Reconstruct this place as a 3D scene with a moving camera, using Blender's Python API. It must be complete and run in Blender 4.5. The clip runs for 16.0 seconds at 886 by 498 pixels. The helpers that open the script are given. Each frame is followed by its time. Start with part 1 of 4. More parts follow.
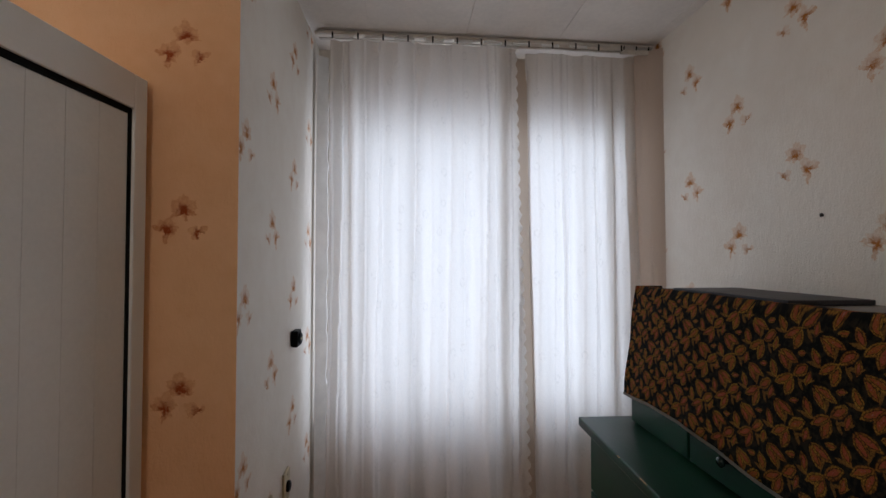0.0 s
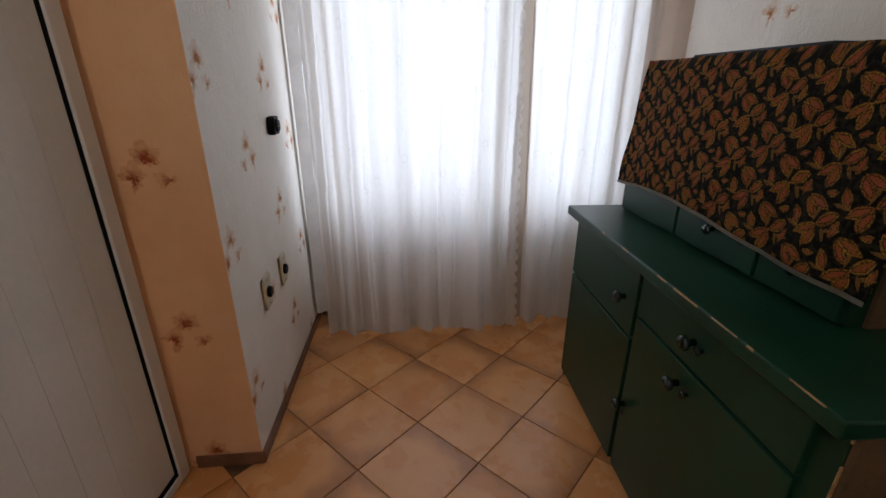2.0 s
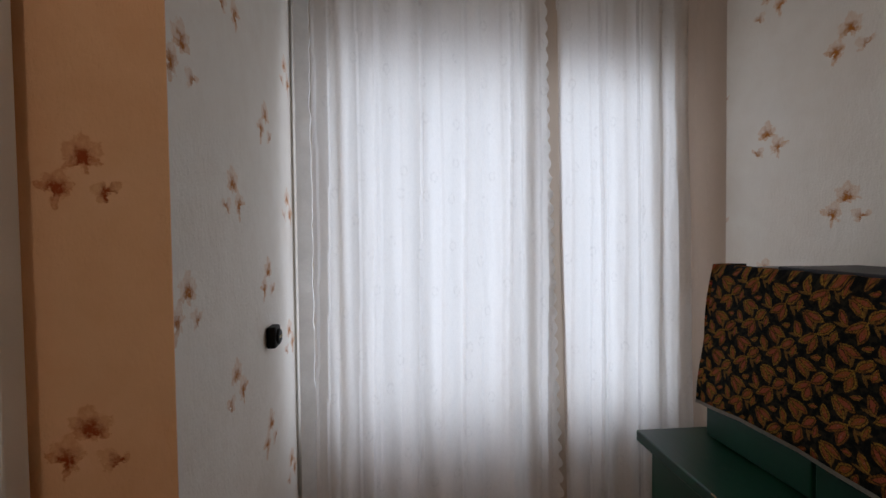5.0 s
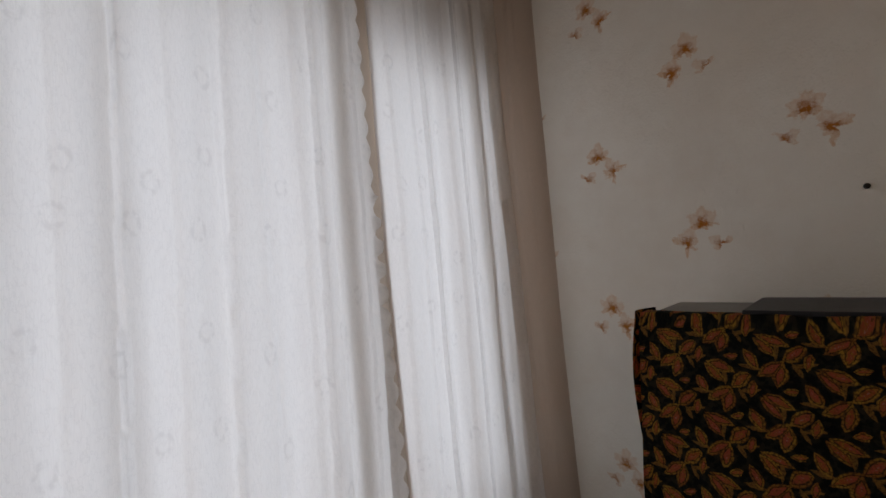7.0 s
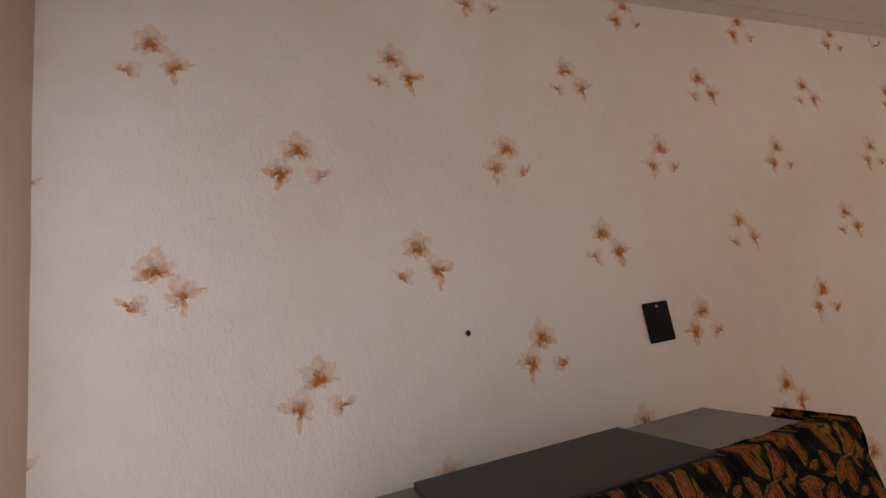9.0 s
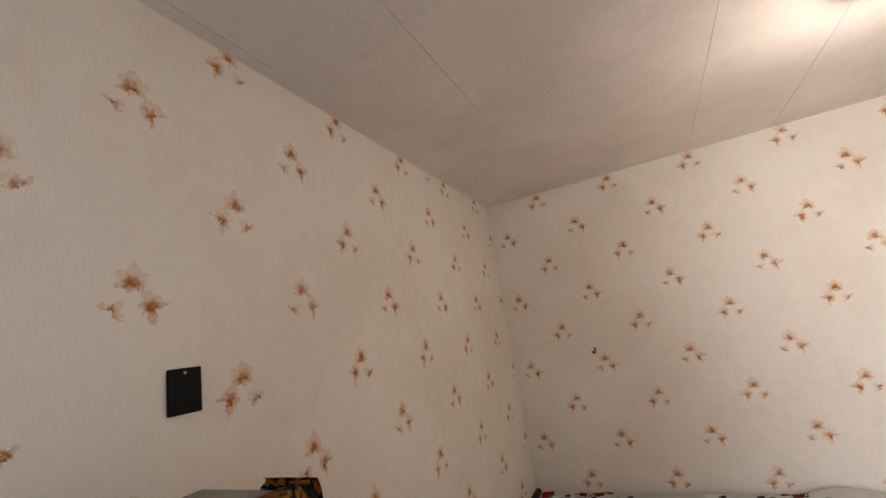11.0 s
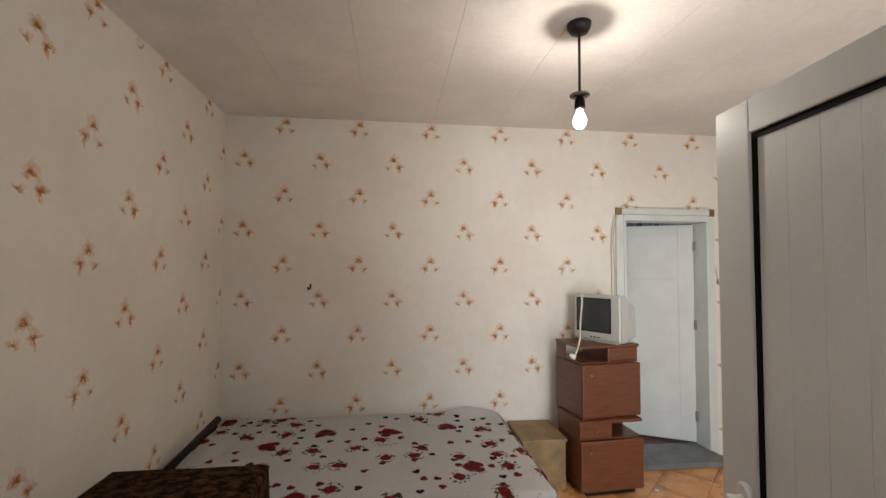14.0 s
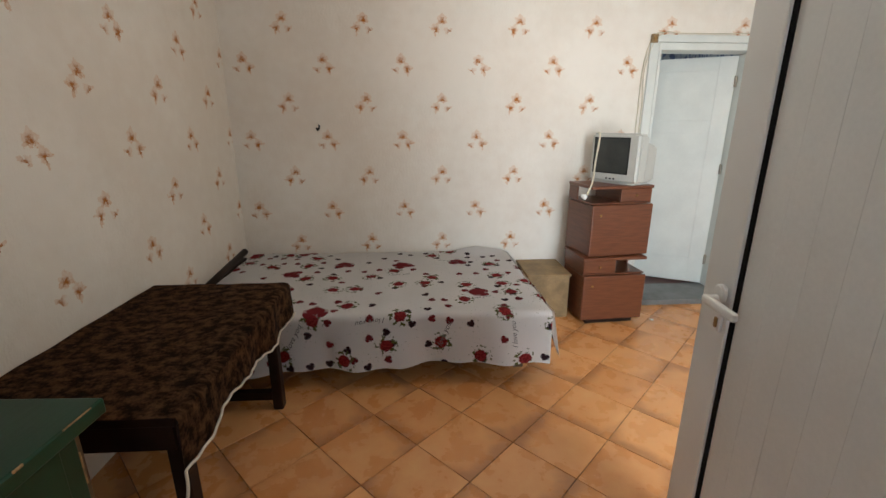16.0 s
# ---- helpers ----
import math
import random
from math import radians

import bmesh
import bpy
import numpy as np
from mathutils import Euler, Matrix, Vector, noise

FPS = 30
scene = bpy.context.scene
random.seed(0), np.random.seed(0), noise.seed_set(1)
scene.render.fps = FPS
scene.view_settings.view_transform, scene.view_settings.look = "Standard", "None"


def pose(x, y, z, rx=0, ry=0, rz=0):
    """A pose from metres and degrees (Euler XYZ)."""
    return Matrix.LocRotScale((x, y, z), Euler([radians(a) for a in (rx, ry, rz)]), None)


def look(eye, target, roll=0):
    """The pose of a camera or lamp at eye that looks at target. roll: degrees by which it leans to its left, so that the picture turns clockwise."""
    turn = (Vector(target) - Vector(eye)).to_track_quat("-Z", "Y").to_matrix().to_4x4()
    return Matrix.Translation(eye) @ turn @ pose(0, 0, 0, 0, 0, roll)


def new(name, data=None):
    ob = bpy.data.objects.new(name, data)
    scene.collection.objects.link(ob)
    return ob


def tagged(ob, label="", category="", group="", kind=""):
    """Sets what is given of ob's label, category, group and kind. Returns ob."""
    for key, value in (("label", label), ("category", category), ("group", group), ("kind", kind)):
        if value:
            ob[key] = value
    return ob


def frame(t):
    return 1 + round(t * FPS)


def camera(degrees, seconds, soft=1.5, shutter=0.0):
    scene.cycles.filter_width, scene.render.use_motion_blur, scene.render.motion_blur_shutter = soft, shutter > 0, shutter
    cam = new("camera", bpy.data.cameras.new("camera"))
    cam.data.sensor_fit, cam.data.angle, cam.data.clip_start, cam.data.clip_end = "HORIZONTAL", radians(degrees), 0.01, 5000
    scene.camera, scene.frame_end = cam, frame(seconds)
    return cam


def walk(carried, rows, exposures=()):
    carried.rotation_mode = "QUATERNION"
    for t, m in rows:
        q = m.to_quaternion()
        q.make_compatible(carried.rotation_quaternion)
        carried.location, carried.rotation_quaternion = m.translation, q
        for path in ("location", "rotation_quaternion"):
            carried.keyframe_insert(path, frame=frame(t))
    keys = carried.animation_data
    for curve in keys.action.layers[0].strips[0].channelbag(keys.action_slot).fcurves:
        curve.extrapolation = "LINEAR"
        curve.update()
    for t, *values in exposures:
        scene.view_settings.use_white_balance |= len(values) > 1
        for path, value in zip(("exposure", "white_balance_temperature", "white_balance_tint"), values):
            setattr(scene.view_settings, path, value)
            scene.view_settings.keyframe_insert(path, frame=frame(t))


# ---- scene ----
cam = camera(92.1, 16.0)
PATH = [
    (0, (-0.070, 0.207, 1.504), (0.109, 2.199, 1.546), 0.1),
    (0.5, (-0.059, 0.228, 1.454), (0.127, 2.215, 1.329), 0.2),
    (1, (-0.052, 0.243, 1.407), (0.139, 2.209, 1.092), 0.2),
    (1.5, (-0.052, 0.260, 1.352), (0.142, 2.187, 0.854), 0.2),
    (2, (-0.023, 0.283, 1.302), (0.152, 2.143, 0.589), 0.1),
    (2.5, (-0.009, 0.293, 1.272), (0.173, 2.117, 0.473), 0.1),
    (3, (0.014, 0.304, 1.295), (0.199, 2.126, 0.491), 0.1),
    (3.5, (0.013, 0.287, 1.349), (0.129, 2.160, 0.658), 0.3),
    (4, (-0.017, 0.283, 1.417), (0.080, 2.247, 1.052), 0.5),
    (4.2, (-0.044, 0.323, 1.444), (0.076, 2.303, 1.194), 0.4),
    (6.3, (-0.194, 1.227, 1.508), (0.708, 3.011, 1.557), -2.8),
    (6.5, (-0.192, 1.301, 1.513), (0.909, 2.970, 1.577), -3.2),
    (7, (-0.148, 1.505, 1.538), (1.274, 2.910, 1.611), -4.4),
    (7.5, (0.010, 1.693, 1.557), (1.666, 2.805, 1.703), -5.6),
    (8, (0.136, 1.761, 1.598), (1.998, 2.452, 1.836), -6.8),
    (8.5, (0.248, 1.886, 1.657), (2.223, 1.815, 1.963), -8.1),
    (9, (0.308, 1.874, 1.663), (2.160, 1.217, 2.035), -8.8),
    (9.5, (0.282, 1.797, 1.662), (1.967, 0.801, 2.074), -7.9),
    (10, (0.247, 1.758, 1.663), (1.764, 0.512, 2.046), -6.3),
    (10.2, (0.232, 1.729, 1.632), (1.637, 0.369, 2.048), -7.6),
    (12.3, (0.152, 1.554, 1.615), (0.102, -0.421, 1.920), -1.4),
    (12.5, (0.132, 1.561, 1.611), (0.031, -0.415, 1.903), -1.1),
    (13, (0.083, 1.562, 1.596), (-0.106, -0.416, 1.826), -0.5),
    (13.5, (0.059, 1.562, 1.576), (-0.170, -0.418, 1.743), 0.1),
    (14, (0.043, 1.551, 1.548), (-0.186, -0.434, 1.630), 0.3),
    (14.5, (0.057, 1.558, 1.537), (-0.125, -0.433, 1.550), 0.2),
    (15, (0.028, 1.564, 1.484), (-0.078, -0.427, 1.329), -0.3),
    (15.5, (-0.035, 1.567, 1.431), (-0.123, -0.398, 1.071), -0.2),
    (16, (-0.058, 1.550, 1.390), (-0.169, -0.370, 0.842), 0.0),
]
walk(cam, [(t, look(eye, target, roll)) for t, eye, target, roll in PATH],
     [(0.0, -0.25, 6200, 14), (1.5, 0.0, 6200, 14), (2.5, 0.14, 6200, 14), (3.5, 0.15, 6200, 14), (4.2, -0.05, 6200, 14), (6.5, -0.85, 6700, 15), (8.0, -0.52, 6800, 17), (9.0, 0.22, 6900, 24), (9.5, 0.68, 6800, 18), (10.2, 0.7, 6700, 16), (12.5, 0.14, 6400, 12), (14.5, 0.4, 6200, 8), (16.0, 0.62, 6000, 6)])

# ---- light ----
world = bpy.data.worlds.new("world")
scene.world = world
world.use_nodes = True
wn = world.node_tree
sky = wn.nodes.new("ShaderNodeTexSky")
sky.sky_type, sky.sun_disc = "NISHITA", False
sky.sun_elevation, sky.sun_rotation = radians(50), radians(20)
wn.links.new(sky.outputs[0], wn.nodes["Background"].inputs[0])
wn.nodes["Background"].inputs[1].default_value = 0.10


def area(name, w, h, power, color, m):
    lamp = bpy.data.lights.new(name, "AREA")
    lamp.shape, lamp.size, lamp.size_y, lamp.energy, lamp.color = "RECTANGLE", w, h, power, color
    ob = new(name, lamp)
    ob.matrix_world = m
    return ob


area("window_daylight", 1.56, 1.54, 22.5, (0.79, 0.88, 1.0), look((0.37, 2.656, 1.46), (0.37, 0, 1.42)))
bulb_lamp = bpy.data.lights.new("bulb_light", "POINT")
bulb_lamp.energy, bulb_lamp.color, bulb_lamp.shadow_soft_size = 10.5, (1.0, 0.90, 0.78), 0.014
new("bulb_light", bulb_lamp).location = (-0.80, -0.30, 2.215)
area("doorway_daylight", 1.16, 1.98, 46, (0.93, 0.98, 1.0), look((-1.56, 2.10, 1.10), (-1.35, 0, 0.80)))
# added fill that brightens the next room, with no real source behind it
hall_fill = area("next_room_fill", 0.9, 1.2, 9, (0.95, 1.0, 1.0), look((-1.1, -2.9, 1.5), (-2.3, -2.4, 1.2)))


# ---- materials ----
class Net:
    """Small shorthand for building node trees."""

    def __init__(self, name):
        self.mat = bpy.data.materials.new(name)
        self.mat.use_nodes = True
        self.t = self.mat.node_tree
        self.out = self.t.nodes["Material Output"]
        self.bsdf = self.t.nodes["Principled BSDF"]

    def node(self, kind, **props):
        n = self.t.nodes.new(kind)
        for k, v in props.items():
            setattr(n, k, v)
        return n

    def put(self, socket, v):
        if isinstance(v, bpy.types.NodeSocket):
            self.t.links.new(v, socket)
        elif isinstance(v, tuple) and len(v) == 3 and socket.type == "RGBA":
            socket.default_value = (*v, 1)
        else:
            socket.default_value = v

    def m(self, op, a, b=0.0, c=0.0):
        n = self.node("ShaderNodeMath", operation=op)
        for i, v in enumerate((a, b, c)):
            self.put(n.inputs[i], v)
        return n.outputs[0]

    def step(self, v, lo, hi):
        n = self.node("ShaderNodeMapRange", interpolation_type="SMOOTHSTEP")
        self.put(n.inputs[0], v)
        n.inputs[1].default_value, n.inputs[2].default_value = lo, hi
        return n.outputs[0]

    def mix(self, f, a, b):
        n = self.node("ShaderNodeMix", data_type="RGBA")
        self.put(n.inputs[0], f), self.put(n.inputs[6], a), self.put(n.inputs[7], b)
        return n.outputs[2]

    def noise(self, vec, scale, detail=4.0, rough=0.55):
        n = self.node("ShaderNodeTexNoise")
        self.put(n.inputs["Vector"], vec)
        n.inputs["Scale"].default_value, n.inputs["Detail"].default_value, n.inputs["Roughness"].default_value = scale, detail, rough
        return n.outputs[0]

    def sep(self, vec):
        n = self.node("ShaderNodeSeparateXYZ")
        self.put(n.inputs[0], vec)
        return n.outputs

    def comb(self, x, y, z=0.0):
        n = self.node("ShaderNodeCombineXYZ")
        self.put(n.inputs[0], x), self.put(n.inputs[1], y), self.put(n.inputs[2], z)
        return n.outputs[0]

    def petal(self, x, y, cx, cy, turn, length, width):
        """A pointed petal from a root: how far inside its rim (0..1) and how far along (0..1)."""
        c, sn = math.cos(radians(turn)), math.sin(radians(turn))
        dx, dy = self.m("SUBTRACT", x, cx), self.m("SUBTRACT", y, cy)
        a = self.m("MULTIPLY_ADD", dx, c / length, self.m("MULTIPLY", dy, sn / length))
        b = self.m("ABSOLUTE", self.m("MULTIPLY_ADD", dy, c / width, self.m("MULTIPLY", dx, -sn / width)))
        wide = self.m("MULTIPLY", self.m("MULTIPLY", a, self.m("SUBTRACT", 1.0, a)), 4.0)
        return self.m("SUBTRACT", wide, b), a

    def pos(self):
        return self.node("ShaderNodeNewGeometry").outputs["Position"]

    def obj(self):
        return self.node("ShaderNodeTexCoord").outputs["Object"]

    def uv(self):
        return self.node("ShaderNodeTexCoord").outputs["UV"]

    def scaled(self, vec, s):
        n = self.node("ShaderNodeVectorMath", operation="MULTIPLY")
        self.put(n.inputs[0], vec)
        n.inputs[1].default_value = s
        return n.outputs[0]

    def bump(self, h, strength=0.3, dist=0.002):
        n = self.node("ShaderNodeBump")
        self.put(n.inputs["Height"], h)
        n.inputs["Strength"].default_value, n.inputs["Distance"].default_value = strength, dist
        self.t.links.new(n.outputs[0], self.bsdf.inputs["Normal"])

    def done(self, color, rough=0.6, metal=0.0, spec=0.5):
        self.put(self.bsdf.inputs["Base Color"], color)
        self.put(self.bsdf.inputs["Roughness"], rough)
        self.bsdf.inputs["Metallic"].default_value = metal
        self.bsdf.inputs["Specular IOR Level"].default_value = spec
        return self.mat


def plain(name, color, rough=0.5, metal=0.0, var=0.15, scale=9.0, grain=120.0, bump=0.15, spec=0.5):
    """A surface of one colour with broad blotches, fine grain and a slight relief."""
    n = Net(name)
    p = n.obj()
    big, fine = n.noise(p, scale), n.noise(p, grain, 3)
    dark = tuple(c * (1 - var * 1.6) for c in color)
    light = tuple(min(1, c * (1 + var)) for c in color)
    n.bump(fine, bump, 0.001)
    f = n.m("ADD", n.m("MULTIPLY", big, 0.75), n.m("MULTIPLY", fine, 0.25))
    return n.done(n.mix(n.step(f, 0.3, 0.7), dark, light), n.m("ADD", n.m("MULTIPLY", big, 0.2), rough - 0.1), metal, spec)


LILIES = (  # root x, y, turn, length, width, depth of tone
    (0.012, 0.028, 95, 0.056, 0.019, 0.55), (0.012, 0.028, 146, 0.052, 0.018, 0.5), (0.012, 0.028, 42, 0.048, 0.017, 0.5),
    (0.012, 0.030, 196, 0.042, 0.010, 0.8), (0.010, 0.030, -12, 0.044, 0.010, 0.8), (0.006, 0.036, -62, 0.034, 0.009, 0.8),
    (-0.038, -0.030, 78, 0.052, 0.020, 0.5), (-0.038, -0.030, 128, 0.044, 0.015, 0.5), (-0.034, -0.026, 166, 0.054, 0.008, 0.85),
    (-0.040, -0.028, 18, 0.038, 0.010, 0.7), (-0.038, -0.022, -96, 0.050, 0.009, 0.85), (-0.036, -0.026, -48, 0.030, 0.008, 0.7),
    (0.058, -0.036, 34, 0.036, 0.008, 0.6), (0.064, -0.036, 152, 0.044, 0.014, 0.40), (0.060, -0.038, 205, 0.032, 0.008, 0.55))


def wallpaper(name, axis, u0, v0, ground, stain, petal, heart, strength=1.5, flip=-1.0):
    """Embossed paper printed with clusters of three lilies on a staggered half-roll lattice, every other row mirrored."""
    n = Net(name)
    p = n.pos()
    s = n.sep(p)
    wob = n.noise(p, 38, 4, 0.7)
    wob2 = n.noise(n.scaled(p, (1, 1, 1.7)), 31, 4, 0.7)
    pu, pv = 0.555, 0.2625
    v = n.m("MULTIPLY_ADD", n.m("SUBTRACT", wob2, 0.5), 0.046, n.m("SUBTRACT", s[2], v0 - pv / 2))
    row = n.m("FLOORED_MODULO", n.m("FLOOR", n.m("DIVIDE", v, pv)), 2.0)
    y = n.m("SUBTRACT", n.m("FLOORED_MODULO", v, pv), pv / 2)
    u = n.m("MULTIPLY_ADD", n.m("SUBTRACT", wob, 0.5), 0.046, n.m("SUBTRACT", s[axis], u0 - pu / 2))
    x = n.m("SUBTRACT", n.m("FLOORED_MODULO", n.m("MULTIPLY_ADD", row, pu / 2, u), pu), pu / 2)
    x = n.m("MULTIPLY", x, n.m("MULTIPLY_ADD", row, -2 * flip, flip))
    x = n.m("MULTIPLY", x, 1.08)
    soft = core = None
    for cx, cy, turn, length, width, tone in LILIES:
        k, along = n.petal(x, y, cx, cy, turn, length, width)
        body = n.m("MULTIPLY", n.step(k, -0.35, 0.45), n.m("MULTIPLY_ADD", n.step(k, 0.70, 0.0), 0.28 * tone, 0.42 * tone))
        throat = n.m("MULTIPLY", n.m("MULTIPLY", n.step(k, -0.25, 0.45), n.step(along, 0.62, 0.02)), min(1.0, tone + 0.25))
        soft = body if soft is None else n.m("MAXIMUM", soft, body)
        core = throat if core is None else n.m("MAXIMUM", core, throat)
    streak = n.noise(n.scaled(p, (1, 1, 0.6)), 95, 4, 0.7)
    faded = n.m("MULTIPLY_ADD", n.noise(p, 3.1, 2), 0.7, 0.62)
    soft = n.m("MULTIPLY", n.m("MULTIPLY", n.m("MULTIPLY", soft, n.step(streak, 0.15, 0.60)), faded), strength)
    core = n.m("MULTIPLY", n.m("MULTIPLY", n.m("MULTIPLY", core, n.step(streak, 0.12, 0.55)), faded), strength * 1.1)
    cloud = n.noise(p, 1.3, 5)
    mottle = n.noise(p, 14, 4)
    fine = n.noise(p, 150, 3)
    base = n.mix(n.step(n.m("MULTIPLY_ADD", mottle, 0.25, n.m("MULTIPLY", cloud, 0.8)), 0.38, 0.70), ground, stain)
    emboss = n.noise(n.scaled(p, (1, 1, 0.45)), 62, 5, 0.65)
    n.bump(n.m("MULTIPLY_ADD", fine, 0.4, emboss), 0.55, 0.006)
    col = n.mix(core, n.mix(soft, base, petal), heart)
    return n.done(col, 0.78, 0, 0.25)


PAPER = ((0.82, 0.775, 0.70), (0.75, 0.685, 0.60), (0.60, 0.29, 0.085), (0.40, 0.135, 0.018))
paper_right = wallpaper("wallpaper_right", 1, 1.855, 2.097, *PAPER)
paper_far = wallpaper("wallpaper_far", 0, 0.875, 2.603, *PAPER)
paper_alcove = wallpaper("wallpaper_alcove", 1, 1.59, 1.34, *PAPER, flip=1.0)
paper_orange = wallpaper("wallpaper_orange", 0, -0.735, 1.085, (0.82, 0.50, 0.28), (0.74, 0.41, 0.21), (0.50, 0.145, 0.035), (0.30, 0.055, 0.010), strength=1.6, flip=1.0)
ceiling_white = plain("ceiling_foam_tile", (0.76, 0.71, 0.66), 0.8, 0, 0.08, 1.6, 45, 1.0)
plaster = plain("old_plaster", (0.66, 0.60, 0.52), 0.85, 0, 0.12, 3, 40, 0.4)
pale_wall = plain("pale_green_white_wall", (0.70, 0.70, 0.65), 0.8, 0, 0.08, 2, 60, 0.3)
pvc = plain("white_pvc", (0.76, 0.755, 0.72), 0.42, 0, 0.035, 3, 200, 0.05)
pvc_panel = plain("white_pvc_panel", (0.75, 0.75, 0.715), 0.5, 0, 0.05, 2, 90, 0.08)
gasket = plain("black_rubber", (0.006, 0.006, 0.006), 0.7, spec=0.1)
frame_white = plain("window_white_paint", (0.78, 0.78, 0.76), 0.45, 0, 0.06)
door_paint = plain("grey_white_door_paint", (0.66, 0.685, 0.65), 0.45, 0, 0.05, 4)
# worn metal
brass = plain("tarnished_brass", (0.32, 0.19, 0.07), 0.4, 0.7)
hinge_metal = plain("dull_hinge_metal", (0.35, 0.31, 0.25), 0.45, 0.6)
skirting_red = plain("terracotta_skirting", (0.19, 0.085, 0.048), 0.4, 0, 0.2, 14)
bakelite = plain("black_bakelite", (0.005, 0.005, 0.005), 0.5, spec=0.12)
cream_plastic = plain("aged_cream_plastic", (0.52, 0.44, 0.28), 0.45)
dark_hole = plain("dark_hole", (0.01, 0.009, 0.008), 0.8)
white_plastic = plain("white_plastic", (0.78, 0.77, 0.73), 0.35, 0, 0.03)
rail_white = plain("rail_white", (0.62, 0.57, 0.50), 0.5)
tv_grey = plain("tv_silver_plastic", (0.52, 0.525, 0.49), 0.45, 0, 0.05)
tv_dark = plain("tv_screen_glass", (0.045, 0.05, 0.048), 0.14, 0, 0.1)
grey_board = plain("grey_board", (0.20, 0.185, 0.16), 0.5, 0, 0.2, 6)
slate_dark = plain("dark_slab", (0.026, 0.025, 0.028), 0.5, 0, 0.15, spec=0.3)
brown_side = plain("raw_brown_board", (0.115, 0.066, 0.03), 0.7, 0, 0.3, 7, 90)
dark_wood = plain("dark_table_wood", (0.018, 0.009, 0.006), 0.5, 0, 0.3, 8, spec=0.2)
straw = plain("straw_coloured_board", (0.27, 0.18, 0.082), 0.6, 0, 0.2, 9)
red_metal = plain("red_painted_tube", (0.50, 0.05, 0.02), 0.35)
iron = plain("black_iron", (0.02, 0.014, 0.011), 0.45, 0.3)
threshold_grey = plain("grey_threshold_paint", (0.16, 0.165, 0.16), 0.6, 0, 0.2)
hall_floor = plain("dark_red_hall_floor", (0.11, 0.05, 0.035), 0.5, 0, 0.3)
grout = plain("brown_grout", (0.17, 0.085, 0.04), 0.85, 0, 0.2, 20)
cord = plain("cream_cord", (0.60, 0.55, 0.42), 0.5)
ink = plain("grey_print", (0.20, 0.19, 0.19), 0.85)
white_hem = plain("white_hem_tape", (0.66, 0.60, 0.50), 0.8)


def hall_paper_mat():
    n = Net("blue_hall_wallpaper")
    p = n.pos()
    return n.done(n.mix(n.step(n.noise(n.scaled(p, (14, 14, 7)), 1.6, 2), 0.45, 0.58), (0.55, 0.58, 0.60), (0.16, 0.20, 0.34)), 0.8)


hall_paper = hall_paper_mat()


def tile_mat():
    """Glazed ochre tile, cloudier and darker towards its rim."""
    n = Net("ochre_floor_tile")
    rnd = n.node("ShaderNodeObjectInfo").outputs["Random"]
    o = n.obj()
    p = n.node("ShaderNodeVectorMath", operation="ADD")
    n.put(p.inputs[0], o)
    n.put(p.inputs[1], n.comb(n.m("MULTIPLY", rnd, 37.0), n.m("MULTIPLY", rnd, 91.0)))
    c = n.noise(p.outputs[0], 5.5, 5, 0.6)
    s = n.sep(o)
    edge = n.m("MAXIMUM", n.m("ABSOLUTE", s[0]), n.m("ABSOLUTE", s[1]))
    rim = n.step(n.m("ADD", n.m("ADD", n.m("MULTIPLY", edge, 0.6), n.m("MULTIPLY", s[0], 0.45)), n.m("MULTIPLY", n.m("SUBTRACT", c, 0.5), 0.20)), 0.085, 0.165)
    light = n.mix(rnd, (0.66, 0.30, 0.10), (0.56, 0.225, 0.068))
    col = n.mix(n.m("MULTIPLY", rim, 0.75), n.mix(n.step(c, 0.28, 0.85), light, (0.71, 0.375, 0.15)), (0.32, 0.13, 0.044))
    n.bump(n.noise(p.outputs[0], 26, 3), 0.12, 0.003)
    return n.done(col, n.m("ADD", n.m("MULTIPLY", c, 0.24), 0.16), 0, 0.5)


tile_glaze = tile_mat()


def painted_green():
    n = Net("dark_green_gloss_paint")
    p = n.obj()
    big, scuff = n.noise(p, 4, 5), n.noise(n.scaled(p, (1, 1, 2.5)), 24, 6, 0.7)
    col = n.mix(n.step(big, 0.3, 0.7), (0.003, 0.028, 0.014), (0.006, 0.046, 0.024))
    worn = n.step(scuff, 0.64, 0.72)
    col = n.mix(n.m("MULTIPLY", worn, 0.4), col, (0.055, 0.085, 0.062))
    n.bump(n.noise(n.scaled(p, (1, 0.2, 1)), 70, 3), 0.18, 0.002)
    return n.done(col, n.m("ADD", n.m("MULTIPLY", big, 0.25), 0.24), 0, 0.32)


green = painted_green()
green_knob = plain("dark_green_knob", (0.012, 0.028, 0.024), 0.25)
chipped = plain("chipped_bare_wood", (0.36, 0.22, 0.09), 0.7, 0, 0.3, 30)


def veneer():
    n = Net("red_brown_veneer")
    p = n.obj()
    g = n.noise(n.scaled(p, (5, 5, 60)), 1.4, 4)
    n.bump(g, 0.08, 0.001)
    return n.done(n.mix(n.step(g, 0.3, 0.7), (0.105, 0.033, 0.014), (0.155, 0.052, 0.022)), 0.33, 0, 0.5)


nightstand_wood = veneer()


